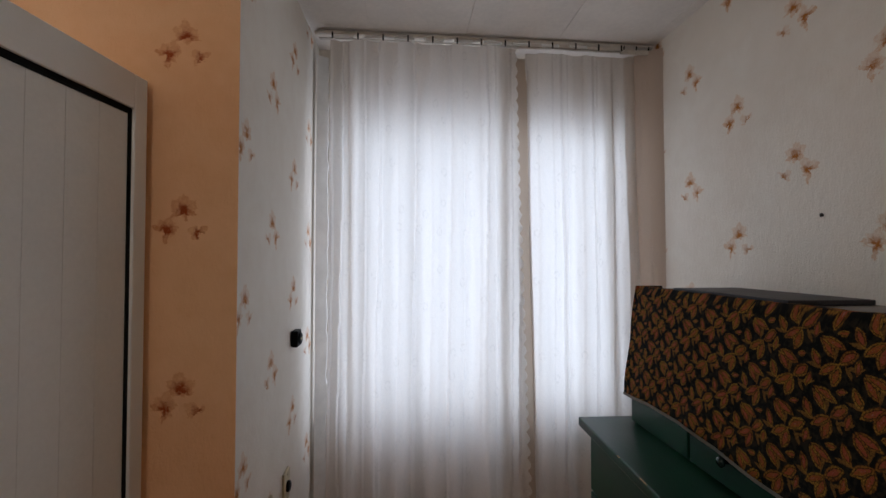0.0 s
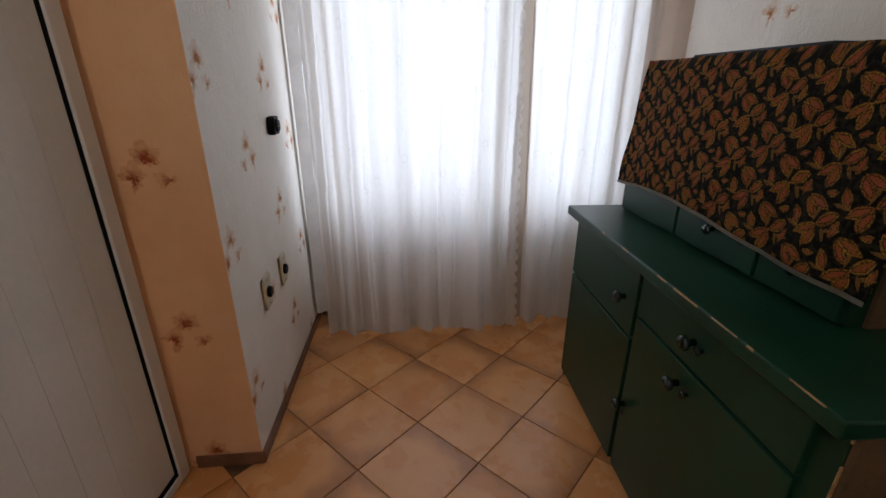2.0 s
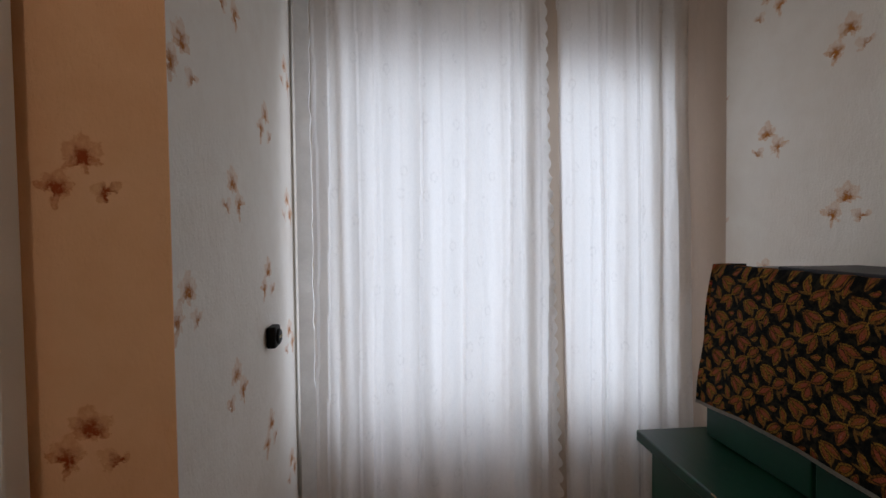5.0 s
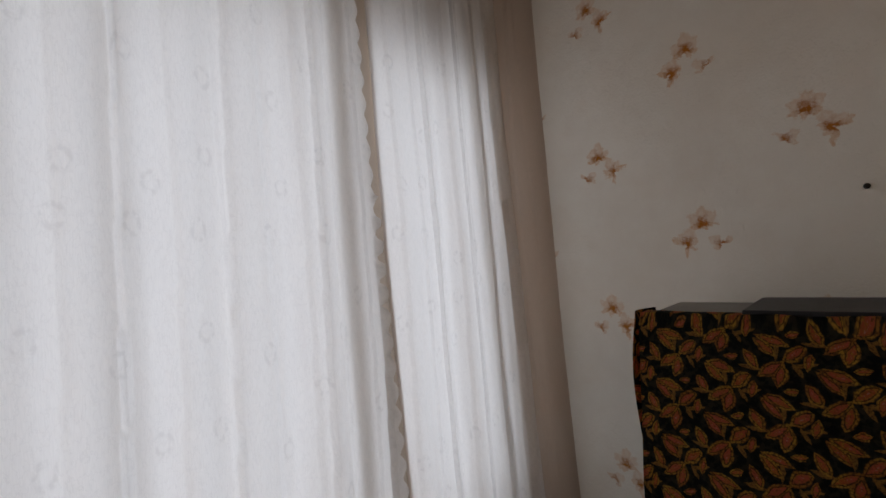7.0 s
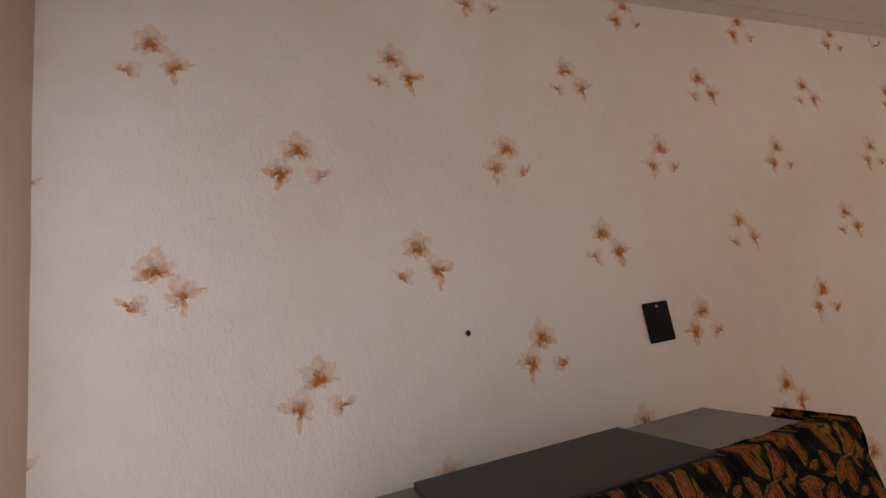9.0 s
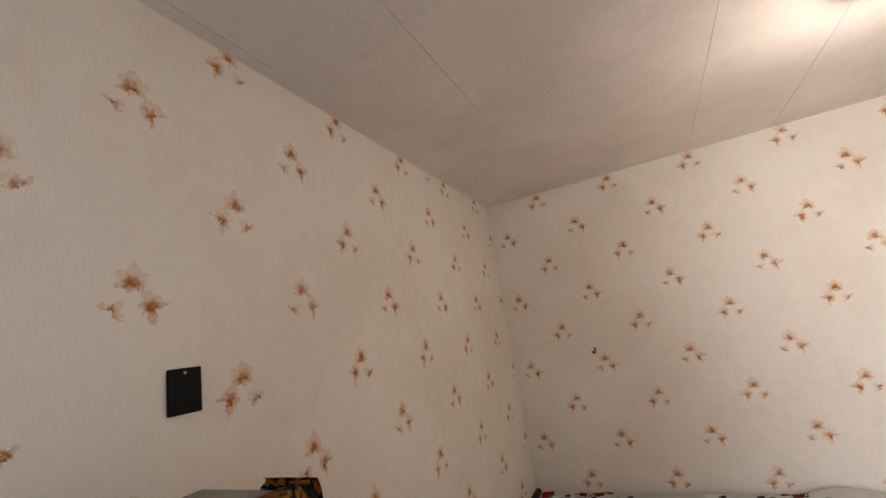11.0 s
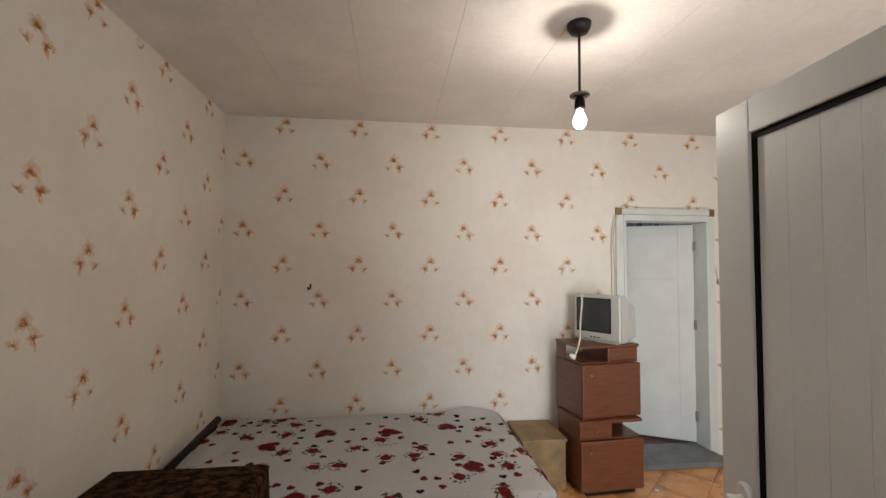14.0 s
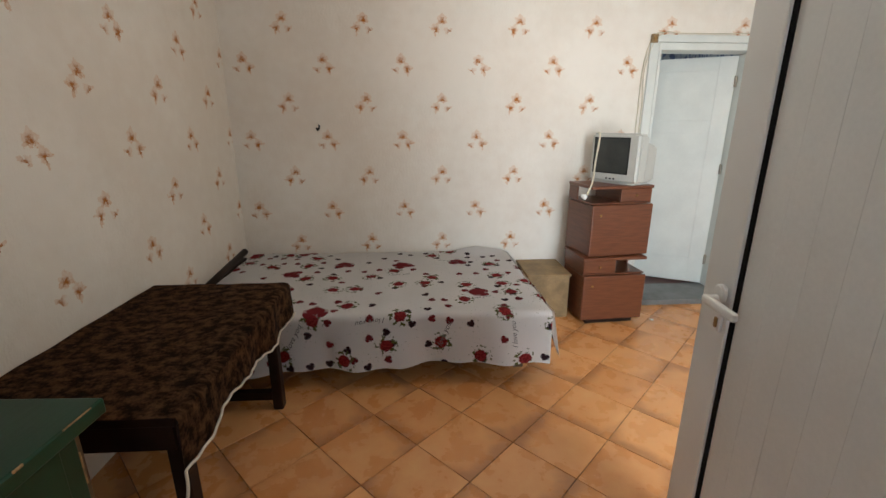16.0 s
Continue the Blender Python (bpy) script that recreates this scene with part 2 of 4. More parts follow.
LEAVES = (  # root x, y, turn, length, width, plain
    (-0.066, 0.030, 12, 0.062, 0.013, 0), (-0.066, 0.024, -14, 0.056, 0.012, 0), (0.014, 0.004, 72, 0.052, 0.016, 0),
    (0.004, -0.002, 118, 0.052, 0.006, 1), (0.030, 0.004, 42, 0.050, 0.006, 1), (-0.014, -0.054, 64, 0.058, 0.014, 0),
    (0.034, -0.055, 106, 0.050, 0.016, 0), (-0.068, -0.012, -28, 0.046, 0.013, 0), (-0.060, -0.054, 24, 0.046, 0.006, 1),
    (0.046, -0.054, 38, 0.030, 0.008, 0), (0.064, -0.004, 152, 0.034, 0.006, 1), (0.062, 0.012, 110, 0.036, 0.010, 0))


def leaf_cloth():
    """Black cloth printed with ochre and rust paisley leaves in staggered rows."""
    n = Net("paisley_leaf_cloth")
    uv = n.uv()
    o = n.sep(uv)
    s = (n.m("MULTIPLY_ADD", o[0], 1.02, n.m("MULTIPLY", o[1], -0.60)), n.m("MULTIPLY_ADD", o[0], 0.60, n.m("MULTIPLY", o[1], 1.02)))
    pu, pv = 0.140, 0.116
    wob, wob2 = n.m("SUBTRACT", n.noise(uv, 24, 4, 0.7), 0.5), n.m("SUBTRACT", n.noise(n.scaled(uv, (-1, 1, 1)), 29, 4, 0.7), 0.5)
    v = n.m("MULTIPLY_ADD", wob, 0.018, s[1])
    row = n.m("FLOORED_MODULO", n.m("FLOOR", n.m("DIVIDE", v, pv)), 2.0)
    y = n.m("SUBTRACT", n.m("FLOORED_MODULO", v, pv), pv / 2)
    u = n.m("MULTIPLY_ADD", row, pu * 0.43, n.m("MULTIPLY_ADD", wob2, 0.018, s[0]))
    x = n.m("SUBTRACT", n.m("FLOORED_MODULO", u, pu), pu / 2)
    full = thin = None
    for cx, cy, turn, length, width, single in LEAVES:
        k, along = n.petal(x, y, cx, cy, turn, length * 1.22, width * 1.06)
        if single:
            thin = k if thin is None else n.m("MAXIMUM", thin, k)
        else:
            full = k if full is None else n.m("MAXIMUM", full, k)
    dots = n.node("ShaderNodeTexVoronoi", voronoi_dimensions="2D")
    n.put(dots.inputs["Vector"], uv)
    dots.inputs["Scale"].default_value = 210.0
    grains = n.step(dots.outputs["Distance"], 0.62, 0.30)
    speck = n.noise(uv, 240, 3, 0.7)
    tone = n.noise(uv, 21, 2)
    ground = n.mix(n.step(n.noise(uv, 70, 3), 0.45, 0.62), (0.007, 0.007, 0.006), (0.034, 0.029, 0.017))
    ochre = n.mix(n.step(tone, 0.4, 0.6), (0.56, 0.29, 0.045), (0.40, 0.16, 0.032))
    rust = n.mix(n.step(tone, 0.6, 0.4), (0.52, 0.115, 0.06), (0.44, 0.115, 0.035))
    col = n.mix(n.m("MULTIPLY", n.step(thin, 0.0, 0.4), n.m("MULTIPLY_ADD", n.step(speck, 0.38, 0.55), 0.6, 0.3)), ground, (0.36, 0.18, 0.042))
    col = n.mix(n.m("MULTIPLY", n.step(full, -0.05, 0.20), n.m("MULTIPLY_ADD", grains, 0.65, 0.32)), col, ochre)
    vein = n.m("MULTIPLY", n.step(full, 0.34, 0.44), n.step(full, 0.58, 0.48))
    col = n.mix(n.m("MULTIPLY", vein, 0.8), col, (0.03, 0.015, 0.009))
    col = n.mix(n.m("MULTIPLY", n.step(full, 0.50, 0.66), n.step(speck, 0.36, 0.50)), col, rust)
    col = n.mix(n.m("MULTIPLY", n.step(full, 0.80, 0.95), n.step(speck, 0.52, 0.62)), col, (0.52, 0.26, 0.18))
    n.bump(n.noise(uv, 520, 2), 0.25, 0.0008)
    return n.done(col, 0.82, 0, 0.2)


paisley = leaf_cloth()


def brown_cloth():
    n = Net("brown_chenille_cover")
    uv = n.uv()
    a, b = n.noise(n.scaled(uv, (1, 1.3, 1)), 20, 4, 0.6), n.noise(uv, 90, 3)
    s = n.sep(uv)
    row = n.m("SINE", n.m("MULTIPLY", s[1], 70.0))
    f = n.m("ADD", n.m("MULTIPLY", a, 0.75), n.m("ADD", n.m("MULTIPLY", b, 0.3), n.m("MULTIPLY", row, 0.008)))
    col = n.mix(n.step(f, 0.42, 0.68), (0.024, 0.013, 0.008), (0.17, 0.085, 0.040))
    n.bump(n.m("ADD", a, b), 0.6, 0.005)
    return n.done(col, 0.95, 0, 0.1)


chenille = brown_cloth()


def heart_cloth():
    """White cotton printed with roses, hearts and small sprigs."""
    n = Net("rose_and_heart_cotton")
    uv = n.uv()

    def cells(scale, off, rnd):
        q = n.node("ShaderNodeVectorMath", operation="ADD")
        n.put(q.inputs[0], uv)
        q.inputs[1].default_value = (off, off * 0.61, 0)
        vo = n.node("ShaderNodeTexVoronoi", voronoi_dimensions="2D")
        n.put(vo.inputs["Vector"], q.outputs[0])
        vo.inputs["Scale"].default_value, vo.inputs["Randomness"].default_value = scale, rnd
        dv = n.node("ShaderNodeVectorMath", operation="SUBTRACT")
        n.put(dv.inputs[0], q.outputs[0]), n.put(dv.inputs[1], vo.outputs["Position"])
        rgb = n.node("ShaderNodeSeparateColor")
        n.put(rgb.inputs[0], vo.outputs["Color"])
        return n.sep(dv.outputs[0]), rgb.outputs

    def heart(d, turn, size):
        ca, sa = n.m("COSINE", turn), n.m("SINE", turn)
        x = n.m("DIVIDE", n.m("SUBTRACT", n.m("MULTIPLY", d[0], ca), n.m("MULTIPLY", d[1], sa)), size)
        y = n.m("DIVIDE", n.m("ADD", n.m("MULTIPLY", d[0], sa), n.m("MULTIPLY", d[1], ca)), size)
        x2 = n.m("MULTIPLY", x, x)
        y3 = n.m("MULTIPLY", n.m("MULTIPLY", y, y), y)
        k = n.m("SUBTRACT", n.m("ADD", x2, n.m("MULTIPLY", y, y)), 1.0)
        return n.step(n.m("SUBTRACT", n.m("MULTIPLY", n.m("MULTIPLY", k, k), k), n.m("MULTIPLY", x2, y3)), 0.08, -0.08)

    def rose(d, r0):
        w = n.m("MULTIPLY", n.m("SUBTRACT", n.noise(uv, 55, 3), 0.5), 0.03)
        r = n.m("ADD", n.m("SQRT", n.m("ADD", n.m("MULTIPLY", d[0], d[0]), n.m("MULTIPLY", d[1], d[1]))), w)
        return r, n.step(r, r0, r0 * 0.85)

    white = n.mix(n.step(n.noise(uv, 3, 4), 0.3, 0.7), (0.86, 0.835, 0.815), (0.91, 0.885, 0.87))
    d, c = cells(9.5, 0.0, 0.85)
    sprig = n.m("MULTIPLY", n.step(n.noise(uv, 85, 2), 0.66, 0.70), n.step(n.noise(uv, 6, 2), 0.48, 0.56))
    col = n.mix(n.m("MULTIPLY", sprig, 0.7), white, (0.16, 0.17, 0.10))
    small = n.m("MULTIPLY", heart(d, n.m("MULTIPLY", c[1], 5.0), 0.019), n.m("GREATER_THAN", c[0], 0.50))
    col = n.mix(small, col, n.mix(n.m("GREATER_THAN", c[1], 0.55), (0.19, 0.018, 0.022), (0.035, 0.012, 0.018)))
    d, c = cells(4.6, 5.7, 0.75)
    r, rs = rose(d, 0.036)
    on = n.m("GREATER_THAN", c[0], 0.28)
    leafy = n.m("MULTIPLY", n.m("MULTIPLY", n.step(r, 0.066, 0.058), n.step(n.noise(uv, 42, 2), 0.52, 0.57)), on)
    col = n.mix(leafy, col, (0.13, 0.14, 0.045))
    petals = n.mix(n.step(n.noise(uv, 110, 3), 0.42, 0.6), (0.17, 0.008, 0.013), (0.42, 0.045, 0.045))
    col = n.mix(n.m("MULTIPLY", rs, on), col, petals)
    d, c = cells(2.5, 2.2, 0.6)
    big = n.m("MULTIPLY", heart(d, n.m("MULTIPLY", c[1], 1.6), 0.058), n.m("GREATER_THAN", c[0], 0.5))
    col = n.mix(big, col, (0.23, 0.018, 0.024))
    n.bump(n.noise(uv, 300, 2), 0.15, 0.0008)
    return n.done(col, 0.85, 0, 0.2)


rose_cotton = heart_cloth()


def curtain_mat(name, color, through_it, embroidery=0.5, warm=(0.76, 0.60, 0.48)):
    """Sheer cloth: part of the light is scattered back, part goes through."""
    n = Net(name)
    uv = n.uv()
    vo = n.node("ShaderNodeTexVoronoi", voronoi_dimensions="2D")
    n.put(vo.inputs["Vector"], uv)
    vo.inputs["Scale"].default_value, vo.inputs["Randomness"].default_value = 5.5, 0.7
    dist = vo.outputs["Distance"]
    ring = n.m("MULTIPLY", n.step(dist, 0.05, 0.09), n.step(dist, 0.15, 0.11))
    squiggle = n.noise(n.scaled(uv, (1.6, 1, 1)), 38, 3)
    band = n.m("MULTIPLY", n.step(squiggle, 0.47, 0.5), n.step(squiggle, 0.53, 0.5))
    pat = n.m("MAXIMUM", n.m("MULTIPLY", ring, n.step(n.noise(uv, 60, 2), 0.4, 0.6)), n.m("MULTIPLY", band, 0.5))
    weave = n.noise(n.scaled(uv, (9, 1, 1)), 45, 3)
    shade = n.m("SUBTRACT", 1.0, n.m("MULTIPLY", pat, embroidery * 0.55))
    tone = n.mix(n.m("MULTIPLY", n.step(weave, 0.3, 0.7), 0.5), color, tuple(c * 0.88 for c in color))
    tone2 = n.mix(shade, tuple(c * 0.72 for c in color), tone)
    dif, tra, mx = n.node("ShaderNodeBsdfDiffuse"), n.node("ShaderNodeBsdfTranslucent"), n.node("ShaderNodeMixShader")
    n.put(dif.inputs[0], n.mix(0.5, tone, warm)), n.put(tra.inputs[0], tone2)
    b = n.node("ShaderNodeBump")
    n.put(b.inputs["Height"], n.m("ADD", pat, n.m("MULTIPLY", weave, 0.3)))
    b.inputs["Strength"].default_value, b.inputs["Distance"].default_value = 0.35, 0.003
    n.t.links.new(b.outputs[0], dif.inputs["Normal"])
    mx.inputs[0].default_value = through_it
    n.t.links.new(dif.outputs[0], mx.inputs[1]), n.t.links.new(tra.outputs[0], mx.inputs[2])
    n.t.links.new(mx.outputs[0], n.out.inputs[0])
    return n.mat


sheer = curtain_mat("embroidered_sheer", (0.80, 0.785, 0.755), 0.50, 1.3)
# darkened beige: the shade between the two sheers is put into this colour
shaded_hem = curtain_mat("doubled_hem_in_shade", (0.44, 0.38, 0.31), 0.20, 0.1)
heavy = curtain_mat("beige_drape", (0.62, 0.53, 0.46), 0.36, 0.2)


def glass_mat():
    n = Net("window_glass")
    n.bsdf.inputs["Transmission Weight"].default_value = 1.0
    return n.done((0.95, 0.98, 0.97), 0.02)


glass = glass_mat()


def emitter(name, color, power):
    n = Net(name)
    n.bsdf.inputs["Emission Color"].default_value = (*color, 1)
    n.bsdf.inputs["Emission Strength"].default_value = power
    return n.done((0.9, 0.9, 0.85), 0.3)


bulb_glow = emitter("lit_bulb_glass", (1.0, 0.88, 0.72), 5.0)

# ---- builders ----
MW = {}


def thing(name, label, category, x=0.0, y=0.0, z=0.0, rz=0.0, group="", kind=""):
    """An Empty at a thing's base, under which its parts hang."""
    ob = new(name)
    ob.empty_display_size = 0.1
    MW[ob] = pose(x, y, z, 0, 0, rz)
    ob.matrix_basis = MW[ob]
    return tagged(ob, label, category, group, kind)


def part(name, bm, material, parent=None, label="", local=False, smooth=False):
    """Links a bmesh as one mesh object under a thing or a part. Coordinates are the world's, or the thing's own where local."""
    if parent is not None and not local:
        bm.transform(MW[parent].inverted())
    me = bpy.data.meshes.new(name)
    bmesh.ops.recalc_face_normals(bm, faces=bm.faces)
    bm.to_mesh(me)
    bm.free()
    me.materials.append(material)
    if smooth:
        for f in me.polygons:
            f.use_smooth = True
    ob = new(name, me)
    MW[ob] = Matrix()
    if parent is not None:
        ob.parent = parent
        MW[ob] = MW[parent].copy()
    return tagged(ob, label)


def setting(name, bm, material, label, category):
    return tagged(part(name, bm, material), label, category, kind="structure")


def boxes(*dims, bevel=0.0, seg=2):
    """One bmesh of boxes, each (x0, x1, y0, y1, z0, z1)."""
    bm = bmesh.new()
    for x0, x1, y0, y1, z0, z1 in dims:
        bmesh.ops.create_cube(bm, size=1, matrix=Matrix.LocRotScale(((x0 + x1) / 2, (y0 + y1) / 2, (z0 + z1) / 2), None, (abs(x1 - x0), abs(y1 - y0), abs(z1 - z0))))
    if bevel:
        bmesh.ops.bevel(bm, geom=bm.edges[:], offset=bevel, segments=seg, affect="EDGES", profile=0.5)
    return bm


def rod(a, b, r, r2=None, n=16, bm=None):
    """A round bar from a to b."""
    bm = bm or bmesh.new()
    a, b = Vector(a), Vector(b)
    turn = (b - a).to_track_quat("Z", "Y").to_matrix().to_4x4()
    bmesh.ops.create_cone(bm, cap_ends=True, segments=n, radius1=r, radius2=r if r2 is None else r2, depth=(b - a).length, matrix=Matrix.Translation((a + b) / 2) @ turn)
    return bm


def lathe(profile, m=None, n=24):
    """A turned shape from (radius, height) pairs."""
    bm = bmesh.new()
    rings = [[bm.verts.new((r * math.cos(2 * math.pi * i / n), r * math.sin(2 * math.pi * i / n), z)) for i in range(n)] for r, z in profile]
    for p, q in zip(rings, rings[1:]):
        for i in range(n):
            bm.faces.new((p[i], p[(i + 1) % n], q[(i + 1) % n], q[i]))
    bm.faces.new(rings[0][::-1]), bm.faces.new(rings[-1])
    bm.transform(m or Matrix())
    return bm


def tube(points, r, n=8):
    """A cord through points, smoothed."""
    cu = bpy.data.curves.new("cord", "CURVE")
    cu.dimensions, cu.bevel_depth, cu.bevel_resolution = "3D", r, 2
    sp = cu.splines.new("BEZIER")
    sp.bezier_points.add(len(points) - 1)
    for b, p in zip(sp.bezier_points, points):
        b.co, b.handle_left_type, b.handle_right_type = p, "AUTO", "AUTO"
    ob = bpy.data.objects.new("cord", cu)
    me = ob.to_mesh()
    bm = bmesh.new()
    bm.from_mesh(me)
    ob.to_mesh_clear()
    bpy.data.objects.remove(ob)
    bpy.data.curves.remove(cu)
    return bm


def sheet(nu, nv, place, uvof, thick=0.0):
    """A cloth grid: place(u, v) and uvof(u, v) for u, v in 0..1."""
    bm = bmesh.new()
    lay = bm.loops.layers.uv.new("uv")
    vs = [[bm.verts.new(place(i / nu, j / nv)) for j in range(nv + 1)] for i in range(nu + 1)]
    for i in range(nu):
        for j in range(nv):
            f = bm.faces.new((vs[i][j], vs[i + 1][j], vs[i + 1][j + 1], vs[i][j + 1]))
            f.smooth = True
            for lp, (a, b) in zip(f.loops, ((i, j), (i + 1, j), (i + 1, j + 1), (i, j + 1))):
                lp[lay].uv = uvof(a / nu, b / nv)
    if thick:
        bmesh.ops.solidify(bm, geom=bm.faces[:], thickness=thick)
    return bm


def words(text, size):
    """Flat lettering in the built-in font, centred on the origin."""
    cu = bpy.data.curves.new("words", "FONT")
    cu.body, cu.size, cu.align_x, cu.resolution_u, cu.shear = text, size, "CENTER", 2, 0.4
    ob = bpy.data.objects.new("words", cu)
    bm = bmesh.new()
    bm.from_mesh(ob.to_mesh())
    ob.to_mesh_clear()
    bpy.data.objects.remove(ob)
    bpy.data.curves.remove(cu)
    return bm


# ---- the room ----
XR, XL, YF, YO, XA, YW, ZC = 1.30, -2.75, -1.770, 1.538, -0.552, 2.64, 2.675


def ax(y):
    """The alcove wall's face at y: the wall runs slightly out of square."""
    return XA - 0.018 * (YW - y) / (YW - YO)


def skewed(bm):
    for v in bm.verts:
        v.co.x += ax(v.co.y) - XA
    return bm


setting("floor", boxes((XL - .1, XR + .1, YF - .02, YW + .1, -0.15, -0.006)), grout, "brown cement bed under the ochre floor tiles", "floor")
setting("wall_right", boxes((XR, XR + .12, YF - .15, YW + .15, 0, ZC)), paper_right, "wallpapered wall with faded orange lily clusters", "wall")
setting("wall_far", boxes((-1.83, XR, YF - .15, YF, 0, ZC), (-2.585, -1.83, YF - .15, YF, 1.985, ZC), (XL - .12, -2.585, YF - .15, YF, 0, ZC)), paper_far, "wallpapered wall with orange lily clusters beside the door", "wall")
setting("wall_left", boxes((XL - .12, XL, YF, YO, 0, ZC)), pale_wall, "pale painted side wall with a grey sheen", "wall")
setting("wall_orange", boxes((XA - .1, XA - .018, YO, YO + .003, 0, ZC), (-0.95, XA - .1, YO, YO + .1, 0, ZC)), paper_orange, "salmon orange papered wall with rust lily clusters", "wall")
setting("wall_orange_lintel", boxes((-2.16, -0.95, YO, YO + .1, 2.06, ZC)), paper_orange, "salmon orange papered wall over the doorway", "wall")
setting("wall_orange_side", boxes((XL - .12, -2.16, YO, YO + .1, 0, ZC)), paper_orange, "salmon orange papered wall beside the doorway", "wall")
setting("wall_alcove", skewed(boxes((XA - .1, XA, YO + .0031, YW, 0, ZC))), paper_alcove, "white wallpapered alcove wall with faded lilies", "wall")
WX0, WX1, WZ0, WZ1 = -0.44, 1.18, 0.66, 2.26
setting("wall_window", boxes((XA - .1, WX0, YW, YW + .14, 0, ZC), (WX1, XR, YW, YW + .14, 0, ZC), (WX0, WX1, YW, YW + .14, 0, WZ0), (WX0, WX1, YW, YW + .14, WZ1, ZC)), plaster, "plastered wall round the curtained window", "wall")


def ceiling():
    """Foam ceiling tiles half a metre square with open joints."""
    bm = boxes((XL - .12, XR + .12, YF - .15, YW + .15, ZC + .005, ZC + .1))
    x = 0.245 - 0.5 * 7
    while x < XR:
        y = -2.05
        while y < YW:
            x0, x1, y0, y1 = max(x, XL - .1) + .0011, min(x + .5, XR + .1) - .0011, max(y, YF - .1) + .0005, min(y + .5, YW + .1) - .0005
            if x1 > x0 and y1 > y0:
                bmesh.ops.create_cube(bm, size=1, matrix=Matrix.LocRotScale(((x0 + x1) / 2, (y0 + y1) / 2, ZC + .0025), None, (x1 - x0, y1 - y0, .005)))
            y += .5
        x += .5
    return bm


setting("ceiling", ceiling(), ceiling_white, "off-white foam tile ceiling with thin joints", "ceiling")
setting("baseboard_orange", boxes((-0.80, XA - .010, YO - .010, YO - .001, 0, .052), bevel=.003), skirting_red, "dark terracotta skirting tile under the orange wall", "baseboard")
setting("baseboard_alcove", skewed(boxes((XA + .001, XA + .010, YO - .001, YW - .02, 0, .05), bevel=.003)), skirting_red, "dark terracotta skirting tile along the alcove", "baseboard")
setting("baseboard_window", boxes((XA + .012, XR, YW - .012, YW - .001, 0, .07), bevel=.003), skirting_red, "dark terracotta skirting tile below the window", "baseboard")

# next room behind the far door
setting("hall_floor", boxes((-3.6, -1.0, -4.3, YF - .151, -0.12, 0.035)), hall_floor, "dark reddish floor of the next room", "floor")
setting("hall_wall_back", boxes((-3.7, -0.9, -4.4, -4.3, -.1, 2.7)), hall_paper, "blue and white patterned wall in the next room", "wall")
setting("hall_wall_side", boxes((-3.7, -3.6, -4.3, YF - .15, -.1, 2.7)), hall_paper, "blue patterned side wall in the next room", "wall")
setting("hall_wall_side", boxes((-1.0, -0.9, -4.3, YF - .15, -.1, 2.7)), hall_paper, "blue patterned side wall of the next room", "wall")
setting("hall_ceiling", boxes((-3.7, -0.9, -4.4, YF - .15, 2.7, 2.8)), ceiling_white, "white ceiling of the next room", "ceiling")


# ---- window and curtains ----
def window():
    w = thing("window_1", "white framed double casement window behind sheer curtains", "window", 0.37, YW, WZ0, kind="structure")
    f = 0.055
    part("window_frame", boxes((WX0, WX0 + f, YW + .03, YW + .09, WZ0, WZ1), (WX1 - f, WX1, YW + .03, YW + .09, WZ0, WZ1), (WX0 + f, WX1 - f, YW + .03, YW + .09, WZ0, WZ0 + f), (WX0 + f, WX1 - f, YW + .03, YW + .09, WZ1 - f, WZ1)), frame_white, w)
    part("mullion", boxes((0.34, 0.40, YW + .03, YW + .09, WZ0 + f, WZ1 - f), bevel=.004), frame_white, w)
    for a, b in ((WX0 + f, .34), (.40, WX1 - f)):
        p = part("pane", boxes((a, b, YW + .055, YW + .06, WZ0 + f, WZ1 - f)), glass, w)
        p.visible_shadow = False
    part("window_sill", boxes((WX0 - .04, WX1 + .04, YW - .06, YW + .03, WZ0 - .035, WZ0 - .003), bevel=.006), frame_white, w)


window()


def folds(x, z, k):
    """How far a curtain bulges at x; deeper towards the hem."""
    deep = 0.35 + 0.65 * (1 - z / 2.6)
    wave = 0.022 * math.sin(x * 29 + k) + 0.016 * math.sin(x * 47 + 2.1 * k) + 0.012 * math.sin(x * 13 + k * .7)
    saw = (x * 5.3 + 0.37 * k + 0.05 * math.sin(z * 2.1 + k)) % 1.0
    crease = 0.020 * saw ** 2 + 0.008 * ((x * 11.7 + k * .6 + 0.06 * math.sin(z * 3)) % 1.0) ** 3
    return deep * wave + (0.6 + 0.4 * deep) * crease + 0.008 * noise.noise((x * 11, z * 1.3, k)) + 0.0025 * noise.noise((x * 40, z * 7, k))


def curtain(name, label, x0, x1, y, k, material, lean=0.0, scallop=0.0, hem=0.04, tail=0.0, top=2.63, n=150, amp=1.0, slant=0.0):
    def place(u, v):
        z = hem + (top - hem) * v
        a, b = x0 + tail * (1 - v), x1 + lean * (1 - v)
        x = a + (b - a) * u
        if scallop and u == 1:
            x += scallop * abs(math.sin(v * 2.5 * math.pi / 0.062))
        if v == 0:
            z += 0.018 * math.sin(x * 29 + k + 2.4) + 0.010 * math.sin(x * 61)
        return (x, y - slant * u + amp * folds(x, z, k) - 0.05 * (1 - v) ** 2, z)

    w = thing(name, label, "curtain", (x0 + x1) / 2, y, hem)
    part("cloth", sheet(n, 260 if scallop else 130, place, lambda u, v: (u * (x1 - x0) * 1.5 + k, v * 2.5)), material, w)
    return w


